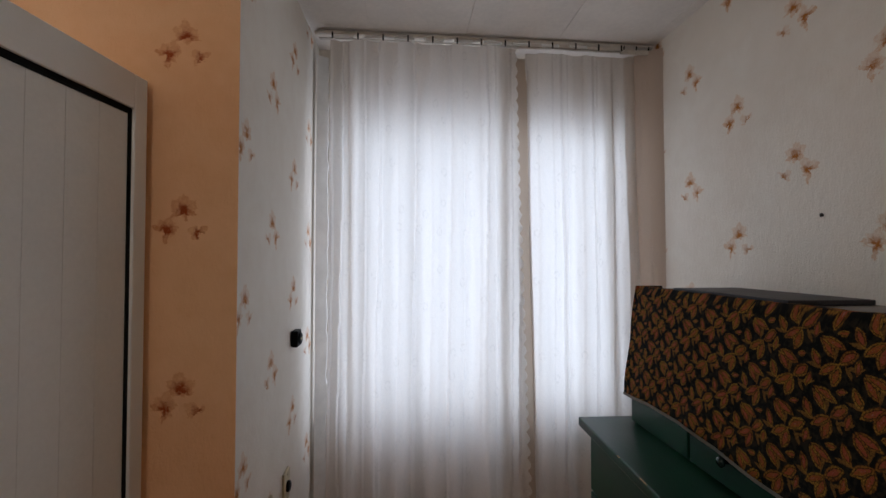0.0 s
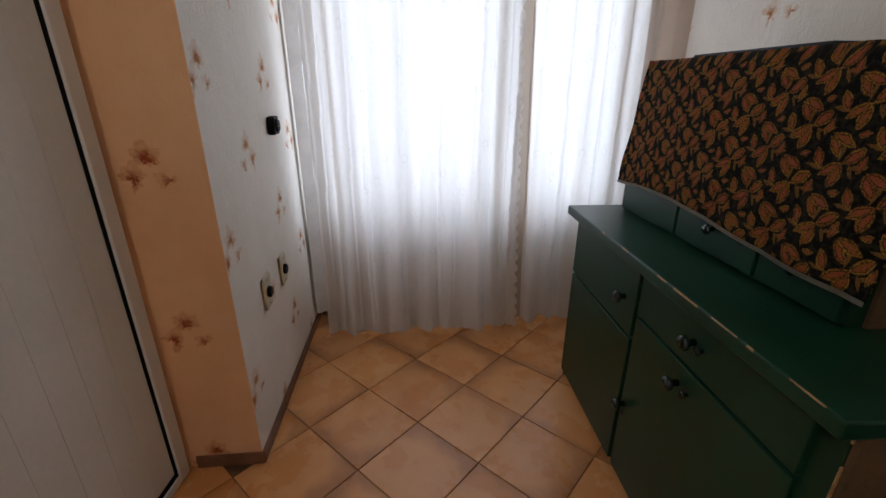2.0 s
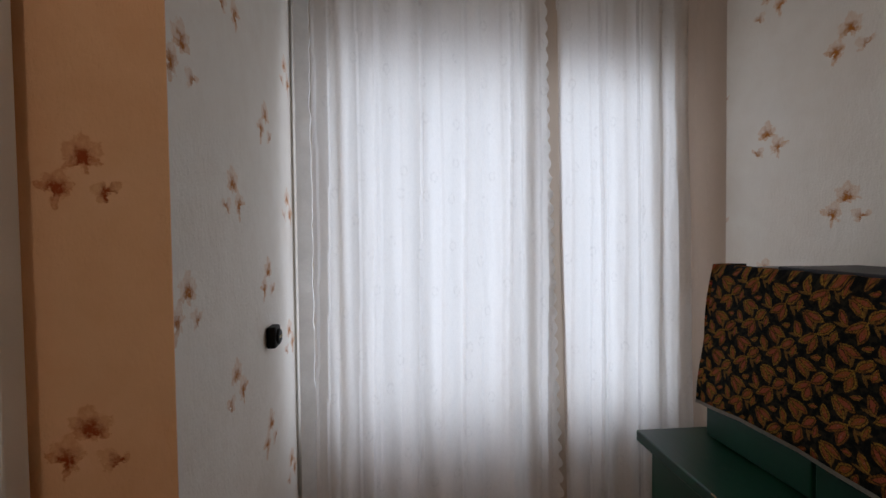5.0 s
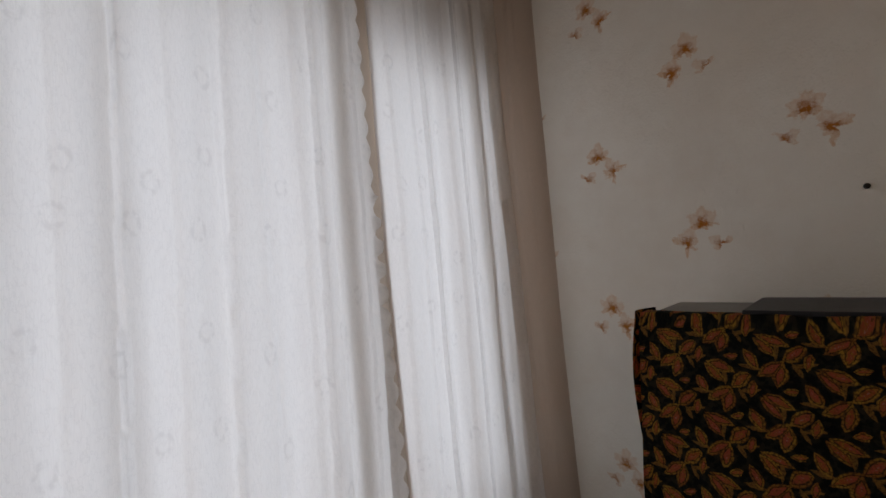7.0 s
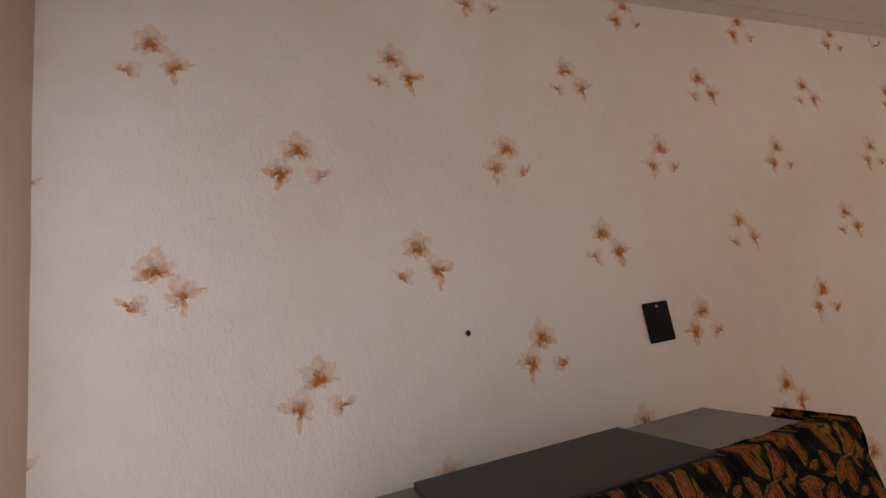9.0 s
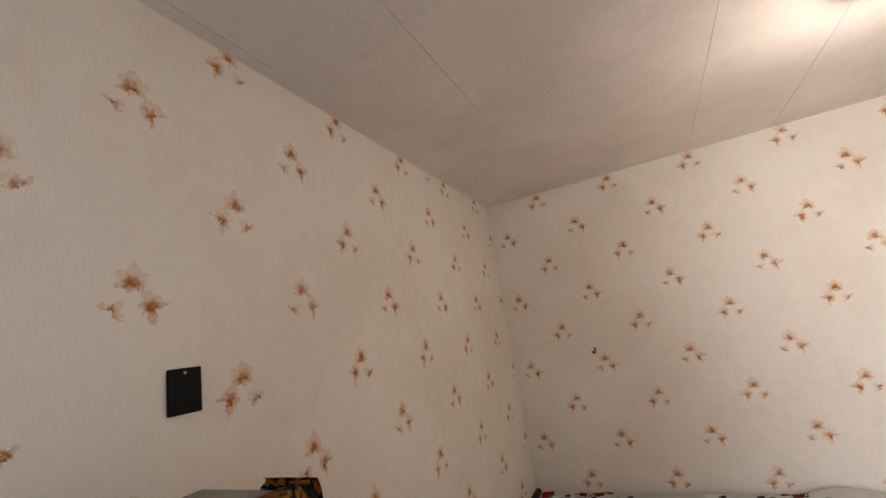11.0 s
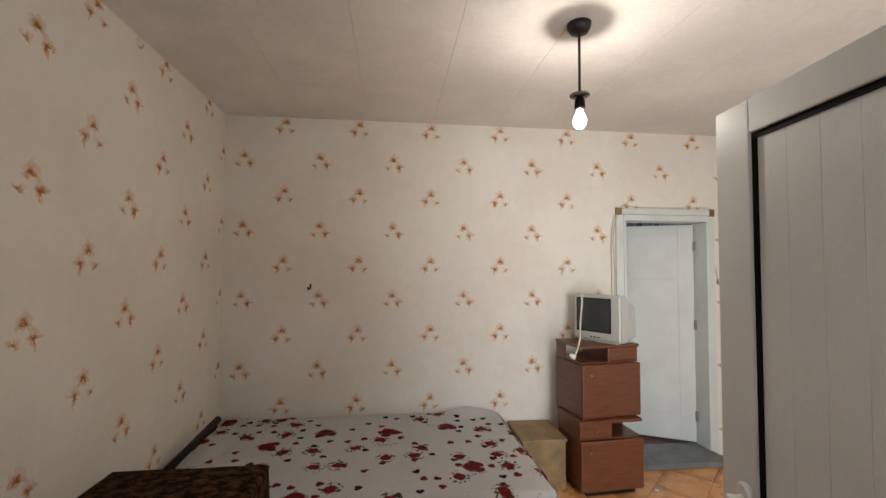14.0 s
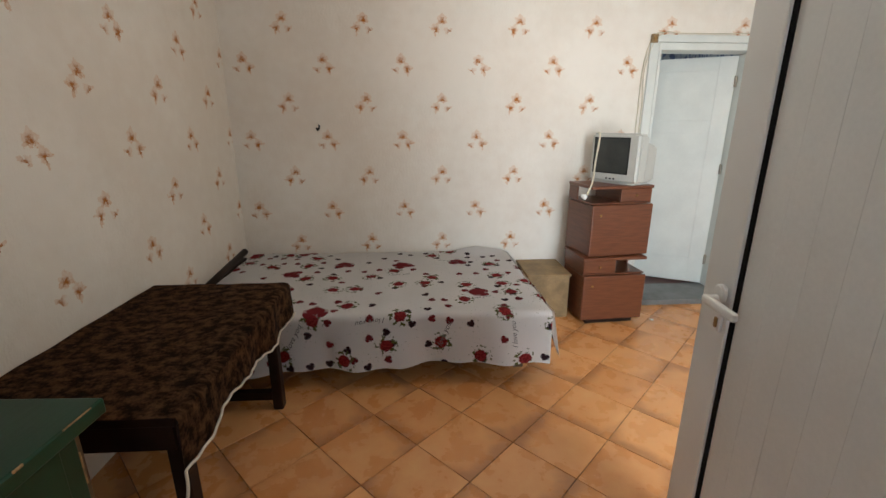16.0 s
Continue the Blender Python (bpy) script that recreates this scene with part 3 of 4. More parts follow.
c1 = curtain("curtain", "white embroidered sheer curtain with a scalloped edge", -0.455, 0.515, 2.422, 0.3, sheer, lean=0.065, scallop=0.015, hem=0.012, n=190)
c2 = curtain("curtain", "white embroidered sheer curtain hanging in loose folds", 0.590, 1.250, 2.475, 2.2, sheer, tail=0.045, hem=0.028, n=130)
c3 = curtain("side_drape", "beige heavier drape bunched beside the wall", 1.170, 1.306, 2.475, 4.0, heavy, hem=0.05, n=60, amp=0.6, slant=0.13)
part("heading", boxes((1.09, 1.29, 2.40, 2.412, 2.61, 2.635), bevel=.004), rail_white, c3, "pale heading tape")
for i in range(3):
    part("hook", boxes((1.11 + i * .07, 1.116 + i * .07, 2.402, 2.410, 2.636, 2.657), bevel=.001), dark_hole, c3)
# turned-under pleats, where the cloth lies double
for owner, y, k, places in ((c1, 2.444, 0.3, ((-.36, .030), (.425, .050))), (c2, 2.497, 2.2, ((1.05, .045),))):
    for x, w in places:
        part("pleat", sheet(5, 60, lambda a, b: (x + .03 * (1 - b) + w * (a + .25 * math.sin(b * 3 + x * 9)), y + folds(x + w * a, .03 + 2.56 * b, k) - .05 * (1 - b) ** 2, .03 + 2.56 * b), lambda a, b: (a * w * 1.5 + x * 3, b * 2.5)), sheer, owner)
# double-layered edge of the second sheer curtain, shade of the gap in its colour
part("edge_hem_shade", sheet(4, 90, lambda u, v: (0.500 + 0.100 * u + 0.055 * (1 - v), 2.500 - 0.05 * (1 - v) ** 2, 0.03 + 2.57 * v), lambda u, v: (u * .1 + 7, v * 2.5)), shaded_hem, c2, "doubled hem edge coloured dark beige for the shade between the curtains")


def curtain_rail():
    r = thing("curtain_rail", "old white double curtain rail with small hooks", "curtain rail", 0.4, 2.43, 2.6)
    part("rail", boxes((-0.52, 1.28, 2.405, 2.425, 2.652, 2.668), (-0.52, 1.28, 2.465, 2.485, 2.652, 2.668), bevel=.004), rail_white, r)
    part("pelmet_board", boxes((-0.535, 1.29, 2.43, 2.46, 2.655, 2.672), bevel=.004), plaster, r, "stained plaster strip")
    for i in range(13):
        x = -0.44 + i * 0.128
        part("hook", boxes((x - .004, x + .004, 2.398, 2.404, 2.624, 2.656), bevel=.001), dark_hole, r)
    for i in range(9):
        x = -0.38 + i * 0.155
        part("runner", boxes((x - .055, x + .045, 2.399, 2.406, 2.630, 2.646), bevel=.004), frame_white, r, "white scalloped heading tape")


curtain_rail()


def wall_pipe():
    """Bright painted strip and ragged seam in the corner beside the curtain."""
    p = thing("corner_strip", "white painted corner strip with a ragged peeling edge", "trim", -0.50, 2.50, 0.08)
    bm = bmesh.new()
    prev = None
    rnd = random.Random(4)
    for j in range(61):
        z = 0.08 + j * 2.5 / 60
        w = 0.055 + rnd.uniform(-.005, .005)
        row = [bm.verts.new((-0.536, 2.50, z)), bm.verts.new((-0.536 + w, 2.53, z)), bm.verts.new((-0.536 + w, 2.545, z)), bm.verts.new((-0.536, 2.545, z))]
        if prev:
            for a in range(4):
                bm.faces.new((prev[a], prev[(a + 1) % 4], row[(a + 1) % 4], row[a]))
        else:
            bm.faces.new(row)
        prev = row
    bm.faces.new(prev)
    part("strip", bm, frame_white, p)


wall_pipe()


# ---- sockets on the alcove wall ----
def surface_socket(y, z):
    s = thing("surface_socket", "black bakelite surface-mounted socket on the alcove wall", "socket", ax(y), y, z)
    part("body", boxes((ax(y) + .001, ax(y) + .032, y - .034, y + .034, z - .036, z + .036), bevel=.007), bakelite, s)
    part("face", lathe([(.026, 0), (.026, .006), (.022, .009)], pose(ax(y) + .031, y, z, 0, 90, 0)), bakelite, s, smooth=False)
    for dy in (-.0095, .0095):
        part("pin_hole", lathe([(.0045, 0), (.0045, .004)], pose(ax(y) + .0385, y + dy, z, 0, 90, 0), 12), cream_plastic, s)


def plate_socket(y, z):
    s = thing("flush_socket", "aged cream flush socket with a black centre", "socket", ax(y), y, z, group="flush sockets on the alcove wall")
    part("plate", boxes((ax(y) + .001, ax(y) + .011, y - .040, y + .040, z - .065, z + .065), bevel=.004), cream_plastic, s)
    part("insert", lathe([(.022, 0), (.022, .010), (.016, .014)], pose(ax(y) + .010, y, z, 0, 90, 0)), bakelite, s)
    for dz in (-.048, .048):
        part("screw", lathe([(.004, 0), (.004, .003)], pose(ax(y) + .010, y, z + dz, 0, 90, 0), 10), hinge_metal, s)


surface_socket(2.142, 1.151)
plate_socket(2.047, 0.558)
plate_socket(1.823, 0.559)


# ---- open white door by the orange wall ----
def pvc_door():
    hx, hy, fx, fy = -0.845, 1.515, -0.970, 0.357
    w = math.hypot(fx - hx, fy - hy)
    rz = math.degrees(math.atan2(fy - hy, fx - hx))
    d = thing("door_1", "white plastic door standing open with black glazing gasket", "door", hx, hy, 0.012, rz, kind="structure")
    H, S, B, T = 2.005, 0.138, 0.10, 0.03
    top = H - 0.098
    part("stile", boxes((0, 0.050, -T, T, 0, H), bevel=.004), pvc, d, local=True)
    part("stile", boxes((w - S, w, -T, T, 0, H), bevel=.004), pvc, d, local=True)
    part("rail", boxes((0.050, w - S, -T, T, top, H), bevel=.004), pvc, d, local=True)
    part("rail", boxes((0.050, w - S, -T, T, 0, 0.03), bevel=.004), pvc, d, local=True)
    g = 0.017
    part("gasket", boxes((.050, .060, -.022, .022, .03, top), (w - S - g, w - S, -.022, .022, .03, top), (.060, w - S - g, -.022, .022, top - g, top), (.060, w - S - g, -.022, .022, .03, .03 + g)), gasket, d, "black rubber gasket", True)
    x = .060
    n = 10
    step = (w - S - g - x) / n
    for i in range(n):
        part("panel_board", boxes((x + i * step + .0002, x + (i + 1) * step - .0002, -.018, .018, .03 + g, top - g), bevel=.0006, seg=1), pvc_panel, d, local=True)
    for z in (.25, 1.0, 1.86):
        part("hinge", lathe([(.009, -.045), (.009, .045)], pose(-.008, -.030, z), 12), white_plastic, d, local=True)
    h = part("handle", boxes((w - .124, w - .096, .030, .042, .805, .945), bevel=.006), white_plastic, d, "white lever handle with key plate", True)
    lever = rod((w - .110, .036, .905), (w - .110, .082, .905), .013)
    part("lever", lever, white_plastic, h, local=True, smooth=True)
    bm = boxes((w - .245, w - .096, .070, .090, .892, .918), bevel=.008, seg=3)
    part("grip", bm, white_plastic, h, local=True, smooth=True)
    part("rosette", lathe([(.026, 0), (.026, .008), (.02, .012)], pose(w - .110, .040, .925, -90, 0, 0)), white_plastic, h, local=True)
    part("key_cylinder", boxes((w - .117, w - .103, .041, .048, .818, .850), bevel=.005), brass, h, "dull brass key cylinder", True)


pvc_door()


# ---- green sideboard ----
def knob(parent, x, y, z, r=0.019):
    bm = lathe([(r * .5, 0), (r * .45, r * .8), (r, r * 1.2), (r * 1.1, r * 1.6), (r * .7, r * 2.0)], pose(x, y, z, 0, -90, 0), 18)
    return part("knob", bm, green_knob, parent, smooth=True)


def front(parent, name, x, y0, y1, z0, z1, proud=0.012):
    return part(name, boxes((x - proud, x + .012, y0 + .003, y1 - .003, z0 + .003, z1 - .003), bevel=.003), green, parent)


def sideboard():
    Y0, Y1, X0 = 0.735, 1.945, 0.705
    s = thing("sideboard", "dark green painted wooden sideboard with chipped edges", "sideboard", 1.0, 1.34, 0)
    part("body", boxes((X0 + .013, 1.29, Y0 + .012, Y1 - .012, .03, .80), bevel=.002), green, s)
    part("end_panel", boxes((X0 + .016, 1.28, Y0, Y0 + .011, .02, .80)), brown_side, s, "raw brown unpainted end board")
    part("end_panel", boxes((X0 + .013, 1.28, Y1 - .012, Y1, 0, .80)), green, s)
    part("plinth", boxes((X0 + .03, 1.28, Y0 + .012, Y1 - .012, 0, .03)), green, s)
    part("worktop", boxes((0.660, 1.29, Y0 - .015, Y1 + .015, .802, .838), bevel=.005), green, s)
    rnd = random.Random(9)
    y = Y0 + .02
    while y < 1.75:
        L = rnd.uniform(.015, .10) * (1.3 if y < 1.3 else .5)
        if rnd.random() < (.75 if y < 1.35 else .3):
            part("chip", boxes((.6588, .663, y, y + L, .8375 - rnd.uniform(.002, .006), .8388), bevel=.0018, seg=1), chipped, s, "bare chipped edge")
        y += L + rnd.uniform(.02, .09)
    z = .08
    while z < .78:
        L = rnd.uniform(.02, .09)
        part("chip", boxes((X0 + .0115, X0 + .0165, Y0 + .0085, Y0 + .0135, z, z + L), bevel=.0015, seg=1), chipped, s, "bare chipped edge")
        z += L + rnd.uniform(.03, .12)
    f = front(s, "drawer", X0 + .012, 1.405, Y1, .545, .797)
    knob(f, X0, 1.475, .660)
    f = front(s, "drawer", X0 + .012, Y0 + .06, 1.390, .640, .797)
    knob(f, X0, 1.12, .715)
    knob(f, X0, 1.085, .712, .010)
    f = front(s, "cupboard_door", X0 + .012, 1.405, Y1, .035, .540)
    f = front(s, "cupboard_door", X0 + .012, Y0 + .06, 1.390, .035, .635)
    knob(f, X0, 1.145, .575)
    knob(f, X0, 1.10, .573, .010)
    knob(f, X0, 1.368, .315)
    part("keyhole", boxes((X0 - .003, X0, 1.361, 1.372, .272, .290), bevel=.001), dark_hole, f)
    # hutch with small drawers, its shelves behind a cloth
    h = thing("hutch", "dark green hutch with small drawers on the sideboard", "hutch", 1.0, 1.42, .838)
    HX, HY0, HY1 = 0.852, 0.955, 1.885
    part("hutch_body", boxes((HX + .013, 1.185, HY0 + .01, HY1, .839, 1.006), (HX + .055, 1.185, HY0 + .01, HY1, 1.0061, 1.366), bevel=.002), green, h)
    part("hutch_end", boxes((HX + .056, 1.18, HY0, HY0 + .0095, .839, 1.366)), brown_side, h, "raw brown unpainted hutch side")
    for a, b in ((1.535, HY1), (1.20, 1.53), (HY0 + .012, 1.195)):
        f = front(h, "small_drawer", HX + .012, a, b, .845, 1.0)
        if b < 1.8:
            knob(f, HX, (a + b) / 2, .922, .014)
    part("hutch_top", boxes((HX + .046, 1.19, HY0 - .01, HY1 + .01, 1.367, 1.380), bevel=.002), grey_board, h, "dusty grey top board")
    return s



def turned(ob, deg, px=0.68, py=1.95):
    """Turns a thing on the floor plan about one corner of the sideboard."""
    ob.matrix_basis = pose(px, py, 0, 0, 0, deg) @ pose(-px, -py, 0) @ ob.matrix_basis


turned(sideboard(), -2.0)


def leaf_print_cloth():
    Y0, Y1, X = 0.912, 1.900, 0.890

    def place(u, v):
        y = Y1 - (Y1 - Y0) * u
        low = 0.955 + 0.018 * math.sin(u * 5.0) - 0.012 * u
        z = 1.392 + (low - 1.392) * v
        bulge = 0.010 * math.sin(u * 17 + v * 3) * v + 0.012 * noise.noise((u * 5, v * 3, 1))
        x = X - 0.060 * v - abs(bulge) * .6
        if v < 0.06:
            x, z = X + 0.05 * (1 - v / .06), 1.388 + 0.004 * noise.noise((u * 14, 0, 3))
        return (x, y + 0.02 * v * math.sin(u * 3.1), z)

    c = thing("cloth_cover", "black cloth with ochre paisley leaf print over the hutch", "cloth", X, 1.38, .95)
    part("front_drop", sheet(110, 44, place, lambda u, v: (u * 1.06, (1 - v) * .44), 0.002), paisley, c)
    part("hem", sheet(110, 1, lambda u, v: tuple(Vector(place(u, 1)) + Vector((-.0025, 0, -.011 * v + .002))), lambda u, v: (u, v), 0.0015), white_hem, c, "white selvedge along the lower edge")
    part("side_drop", sheet(20, 30, lambda u, v: (0.888 - .045 * v * (1 - u) + .11 * u, Y1 + .006 + .012 * math.sin(v * 5 + u * 4), 1.39 - (.425 + .02 * u) * v), lambda u, v: (u * .13 + 3, (1 - v) * .44), 0.002), paisley, c)
    part("end_drop", sheet(14, 20, lambda u, v: (0.888 + .16 * u, Y0 - .008 - .01 * math.sin(v * 4), 1.39 - .10 * v * (1 - u * .8)), lambda u, v: (u * .16 + 6, (1 - v) * .1), 0.002), paisley, c)


leaf_print_cloth()

tagged(part("dark_slab", boxes((0.915, 1.165, 1.225, 1.70, 1.3815, 1.396), bevel=.003), slate_dark), "flat dark grey slab lying on the hutch top", "slab")


# ---- small things on the right wall ----
def wall_plate():
    p = thing("wall_plate", "black square switch plate on the wallpaper", "switch", XR, .92, 1.60)
    part("plate", boxes((XR - .009, XR - .001, .868, .956, 1.540, 1.652), bevel=.003), bakelite, p)
    part("screw", lathe([(.004, 0), (.004, .002)], pose(XR - .009, .913, 1.64, 0, -90, 0), 10), hinge_metal, p)


wall_plate()
nail = thing("nail", "rusty nail hole in the wallpaper", "nail", XR, 1.493, 1.648)
part("head", lathe([(.006, 0), (.007, .004), (.003, .007)], pose(XR - .001, 1.493, 1.648, 0, -90, 0), 12), iron, nail)


# ---- brown covered table ----
def table():
    X0, X1, Y0, Y1, Z = 0.628, 1.285, -0.545, 0.50, 0.615
    t = thing("low_table", "dark wooden low table against the wall", "table", .95, -.05, 0)
    part("tabletop", boxes((X0, X1, Y0, Y1, Z - .03, Z), bevel=.004), dark_wood, t)
    for x in (X0 + .02, X1 - .075):
        for y in (Y0 + .12, Y1 - .10):
            part("leg", boxes((x, x + .05, y, y + .055, 0, Z - .03), bevel=.006), dark_wood, t)
    part("stretcher", boxes((X0 + .071, X1 - .076, Y0 + .13, Y0 + .165, .05, .10), bevel=.004), dark_wood, t)
    part("apron", boxes((X0 + .03, X1 - .03, Y1 - .05, Y1 - .03, Z - .13, Z - .03)), dark_wood, t)

    def place(u, v):
        y = Y0 - .012 + (Y1 - Y0 + .02) * v
        L = (X1 - X0) + .165 + 0.022 * math.sin(v * 7)
        s = L * u
        wx = noise.noise((s * 7, y * 7, 2)) * .004
        if s < X1 - X0:
            return (X1 - s, y, Z + .007 + wx)
        drop = s - (X1 - X0)
        return (X0 - .008 - .010 * math.sin(y * 21) * drop / .16 - min(.008, drop), y, Z + .006 - drop)

    c = thing("table_cover", "dark brown chenille cover with a white corded hem", "table cover", .95, -.05, Z)
    part("cloth", sheet(70, 90, place, lambda u, v: (u * .83, v * 1.07), 0.004), chenille, c)
    part("end_drop", sheet(50, 8, lambda u, v: (X1 - (X1 - X0) * u, Y0 - .014, Z + .004 - .03 * v), lambda u, v: (u * .6, v * .03 + 2), 0.004), chenille, c)
    pts = [tuple(Vector(place(1, i / 40)) + Vector((-.004, 0, .004 * math.sin(i * 2.1)))) for i in range(41)]
    part("corded_hem", tube(pts, .0045), white_hem, c, "white twisted cord hem", smooth=True)
    end = pts[-1]
    part("cord_tail", tube([end, (end[0] - .01, end[1] + .02, end[2] - .04), (end[0] - .004, end[1] + .03, end[2] - .09)], .0045), white_hem, c, "loose end of white cord", smooth=True)


table()


# ---- bed ----
def bed():
    X0, X1, Y0, Y1, Z = -0.70, 1.265, -1.73, -0.57, 0.430
    b = thing("bed", "single bed frame with iron headboard", "bed", .28, -1.18, 0)
    part("mattress", boxes((X0, X1 - .03, Y0, Y1, .24, Z - .006), bevel=.03, seg=3), straw, b)
    part("frame", boxes((X0 + .02, X1 - .04, Y0 + .02, Y1 - .05, .14, .238), bevel=.004), dark_wood, b)
    for x in (X0 + .03, X1 - .10):
        for y in (Y0 + .03, Y1 - .19):
            part("leg", boxes((x, x + .06, y, y + .06, 0, .14), bevel=.005), brown_side, b)
    part("headboard", boxes((X1 - .02, X1 + .018, Y0 + .10, Y1 - .06, .20, .44), bevel=.008), dark_wood, b)
    bm = rod((X1 - .10, -1.41, .55), (X1, -.60, .40), .022)
    part("head_rail", bm, dark_wood, b, "sloping dark head rail", smooth=True)
    s = thing("bedspread", "white cotton bedspread printed with red roses and hearts", "bedspread", .28, -1.18, Z)

    def place(u, v):
        x = X1 - .035 - (X1 - X0 + .01) * u
        L = 1.17 + .300 + .015 * math.sin(u * 6)
        d = L * v
        lift = .008 * noise.noise((x * 4, d * 4, 5)) + .006 * noise.noise((x * 11, d * 9, 2))
        lift += .045 * max(0, 1 - abs(u - .88) / .12) * max(0, 1 - v / .08)
        if d < 1.14:
            return (x - .05 * max(0, u - .9) * 10 * v * .5, Y0 + .01 + d, Z + .006 + lift)
        k = d - 1.14
        r = .035
        a = min(k / r, math.pi / 2)
        y = Y0 + .01 + 1.14 + r * math.sin(a)
        z = Z + .006 - r * (1 - math.cos(a)) - max(0, k - r * math.pi / 2)
        sway = .016 * math.sin(x * 9) + .010 * math.sin(x * 23 + 1)
        return (x - .05 * max(0, u - .9) * 5, y + .05 * k + sway * k / .2 + .02 * max(0, u - .9) * 10, z + lift * .5)

    part("cloth", sheet(150, 110, place, lambda u, v: (u * 1.97, v * 1.45), 0.003), rose_cotton, s)

    for a, c, turn, size in ((.62, 1.27, 62, .060), (1.02, 1.17, 185, .052), (1.42, 1.30, 70, .060), (1.63, .98, 20, .05), (.40, .72, 200, .05), (1.15, .55, 15, .05), (.75, .30, 190, .05), (1.80, 1.28, 95, .05), (.22, 1.25, 80, .055), (1.5, .25, 170, .05)):
        bm = words("I love you", size)
        bm.transform(pose(a, c, 0, 0, 0, -turn) @ Matrix.Diagonal((.75, -.75, 1, 1)))
        for vert in bm.verts:
            p = Vector(place(min(1, max(0, vert.co.x / 1.97)), min(1, max(0, vert.co.y / 1.45))))
            vert.co = p + Vector((0, .0035, .0035))
        part("printed_words", bm, ink, s, "grey handwritten print")

    def side(u, v):
        p = Vector(place(1, u * .80))
        k = .21 + .05 * u + .012 * math.sin(u * 14)
        return (p.x - .012 - .05 * v - .012 * math.sin(u * 16) * v, p.y, p.z - k * v)

    part("side_drop", sheet(70, 16, side, lambda u, v: (1.97 + v * .2, u * 1.14), 0.003), rose_cotton, s)


bed()

tagged(part("chest", boxes((-1.17, -0.86, YF + .01, -1.38, 0, .325), (-1.18, -0.85, YF + .008, -1.37, .327, .345), bevel=.004), straw), "low straw-coloured wooden chest beside the bed", "chest")


# ---- two stacked nightstands and the television ----
def nightstand(name, x, y, z, rz, mirror, label, low=.036):
    """Cabinet with a curved-edge door below and a small drawer beside an open shelf above."""
    n = thing(name, label, "nightstand", x, y, z, rz, group="stacked nightstands")
    W, D, H = 0.46, 0.36, 0.50
    s = mirror
    if low > .03:
        part("plinth", boxes((-W / 2 + .05, W / 2 - .05, -D + .04, -.03, 0, .035)), dark_wood, n, local=True)
    part("cabinet", boxes((-W / 2, W / 2, -D, -.022, low, .365), bevel=.004), nightstand_wood, n, local=True)
    d = part("door", boxes((-W / 2 - .004, W / 2 + .004, -.021, 0, low, .372), bevel=.009, seg=3), nightstand_wood, n, local=True)
    part("knob", lathe([(.007, 0), (.009, .008), (.005, .012)], pose(.17, 0, .30, -90, 0, 0), 12), brass, d, local=True)
    part("shelf_board", boxes((-W / 2, W / 2, -D, -.03, .3725, .382)), nightstand_wood, n, local=True)
    a, b = sorted((s * (W / 2), s * (-W / 2 + .22)))
    part("drawer_box", boxes((a, b, -D, -.045, .3825, .478)), nightstand_wood, n, local=True)
    dr = part("drawer", boxes((a, b, -.0445, -.028, .384, .477), bevel=.004), nightstand_wood, n, local=True)
    part("knob", lathe([(.007, 0), (.009, .008), (.005, .012)], pose((a + b) / 2, -.028, .43, -90, 0, 0), 12), brass, dr, local=True)
    a, b = sorted((s * (-W / 2), s * (-W / 2 + .012)))
    part("side_post", boxes((a, b, -D, -D + .12, .3825, .478)), nightstand_wood, n, local=True)
    part("top", boxes((-W / 2 - .008, W / 2 + .008, -D, -.02, .4785, H), bevel=.004), nightstand_wood, n, local=True)
    return n


nightstand("nightstand", -1.452, -1.250, 0, 4, 1, "red-brown veneered nightstand standing on the tiles")
nightstand("nightstand", -1.485, -1.315, 0.5, 8, -1, "red-brown veneered nightstand stacked on another nightstand", .002)


def television():
    t = thing("television", "small silver tube television on stacked nightstands", "television", -1.435, -1.450, 1.001, -60)
    W, H = .395, .352
    bm = boxes((-W / 2, W / 2, -.115, 0, .010, H))
    for v in bm.verts:
        if v.co.y < -.05:
            v.co.x *= .97
            v.co.z = .02 + (v.co.z - .02) * .97
    bmesh.ops.bevel(bm, geom=bm.edges[:], offset=.018, segments=3, affect="EDGES")
    part("bezel", bm, tv_grey, t, local=True)
    part("base", boxes((-W / 2 + .04, W / 2 - .04, -.20, -.012, 0, .012), bevel=.003), tv_grey, t, local=True)
    bm = boxes((-W / 2 + .016, W / 2 - .016, -.275, -.105, .014, H - .055))
    for v in bm.verts:
        if v.co.y < -.2:
            v.co.x *= .86
            v.co.z = .03 + (v.co.z - .03) * .86
    bmesh.ops.bevel(bm, geom=bm.edges[:], offset=.016, segments=3, affect="EDGES")
    shell = part("back_shell", bm, tv_grey, t, local=True)
    for i in range(6):
        part("vent_slot", boxes((-.09 + i * .032, -.07 + i * .032, -.20, -.13, H - .057, H - .054)), dark_hole, shell, local=True)
    part("screen_surround", boxes((-W / 2 + .075, W / 2 - .032, 0, .003, .072, H - .030), bevel=.001), bakelite, t, local=True)
    bm = sheet(14, 10, lambda u, v: (-W / 2 + .082 + (W - .121) * u, .004 + .010 * (1 - (2 * u - 1) ** 2) * (1 - (2 * v - 1) ** 2), .079 + (H - .116) * v), lambda u, v: (u, v))
    part("screen", bm, tv_dark, t, "dark grey glass screen", True)
    part("control_flap", boxes((-.075, .075, 0, .003, .022, .052), bevel=.001), tv_grey, t, local=True)
    for i in range(3):
        part("button", boxes((-.03 + i * .03, -.014 + i * .03, .003, .006, .032, .042), bevel=.001), bakelite, t, local=True)


television()

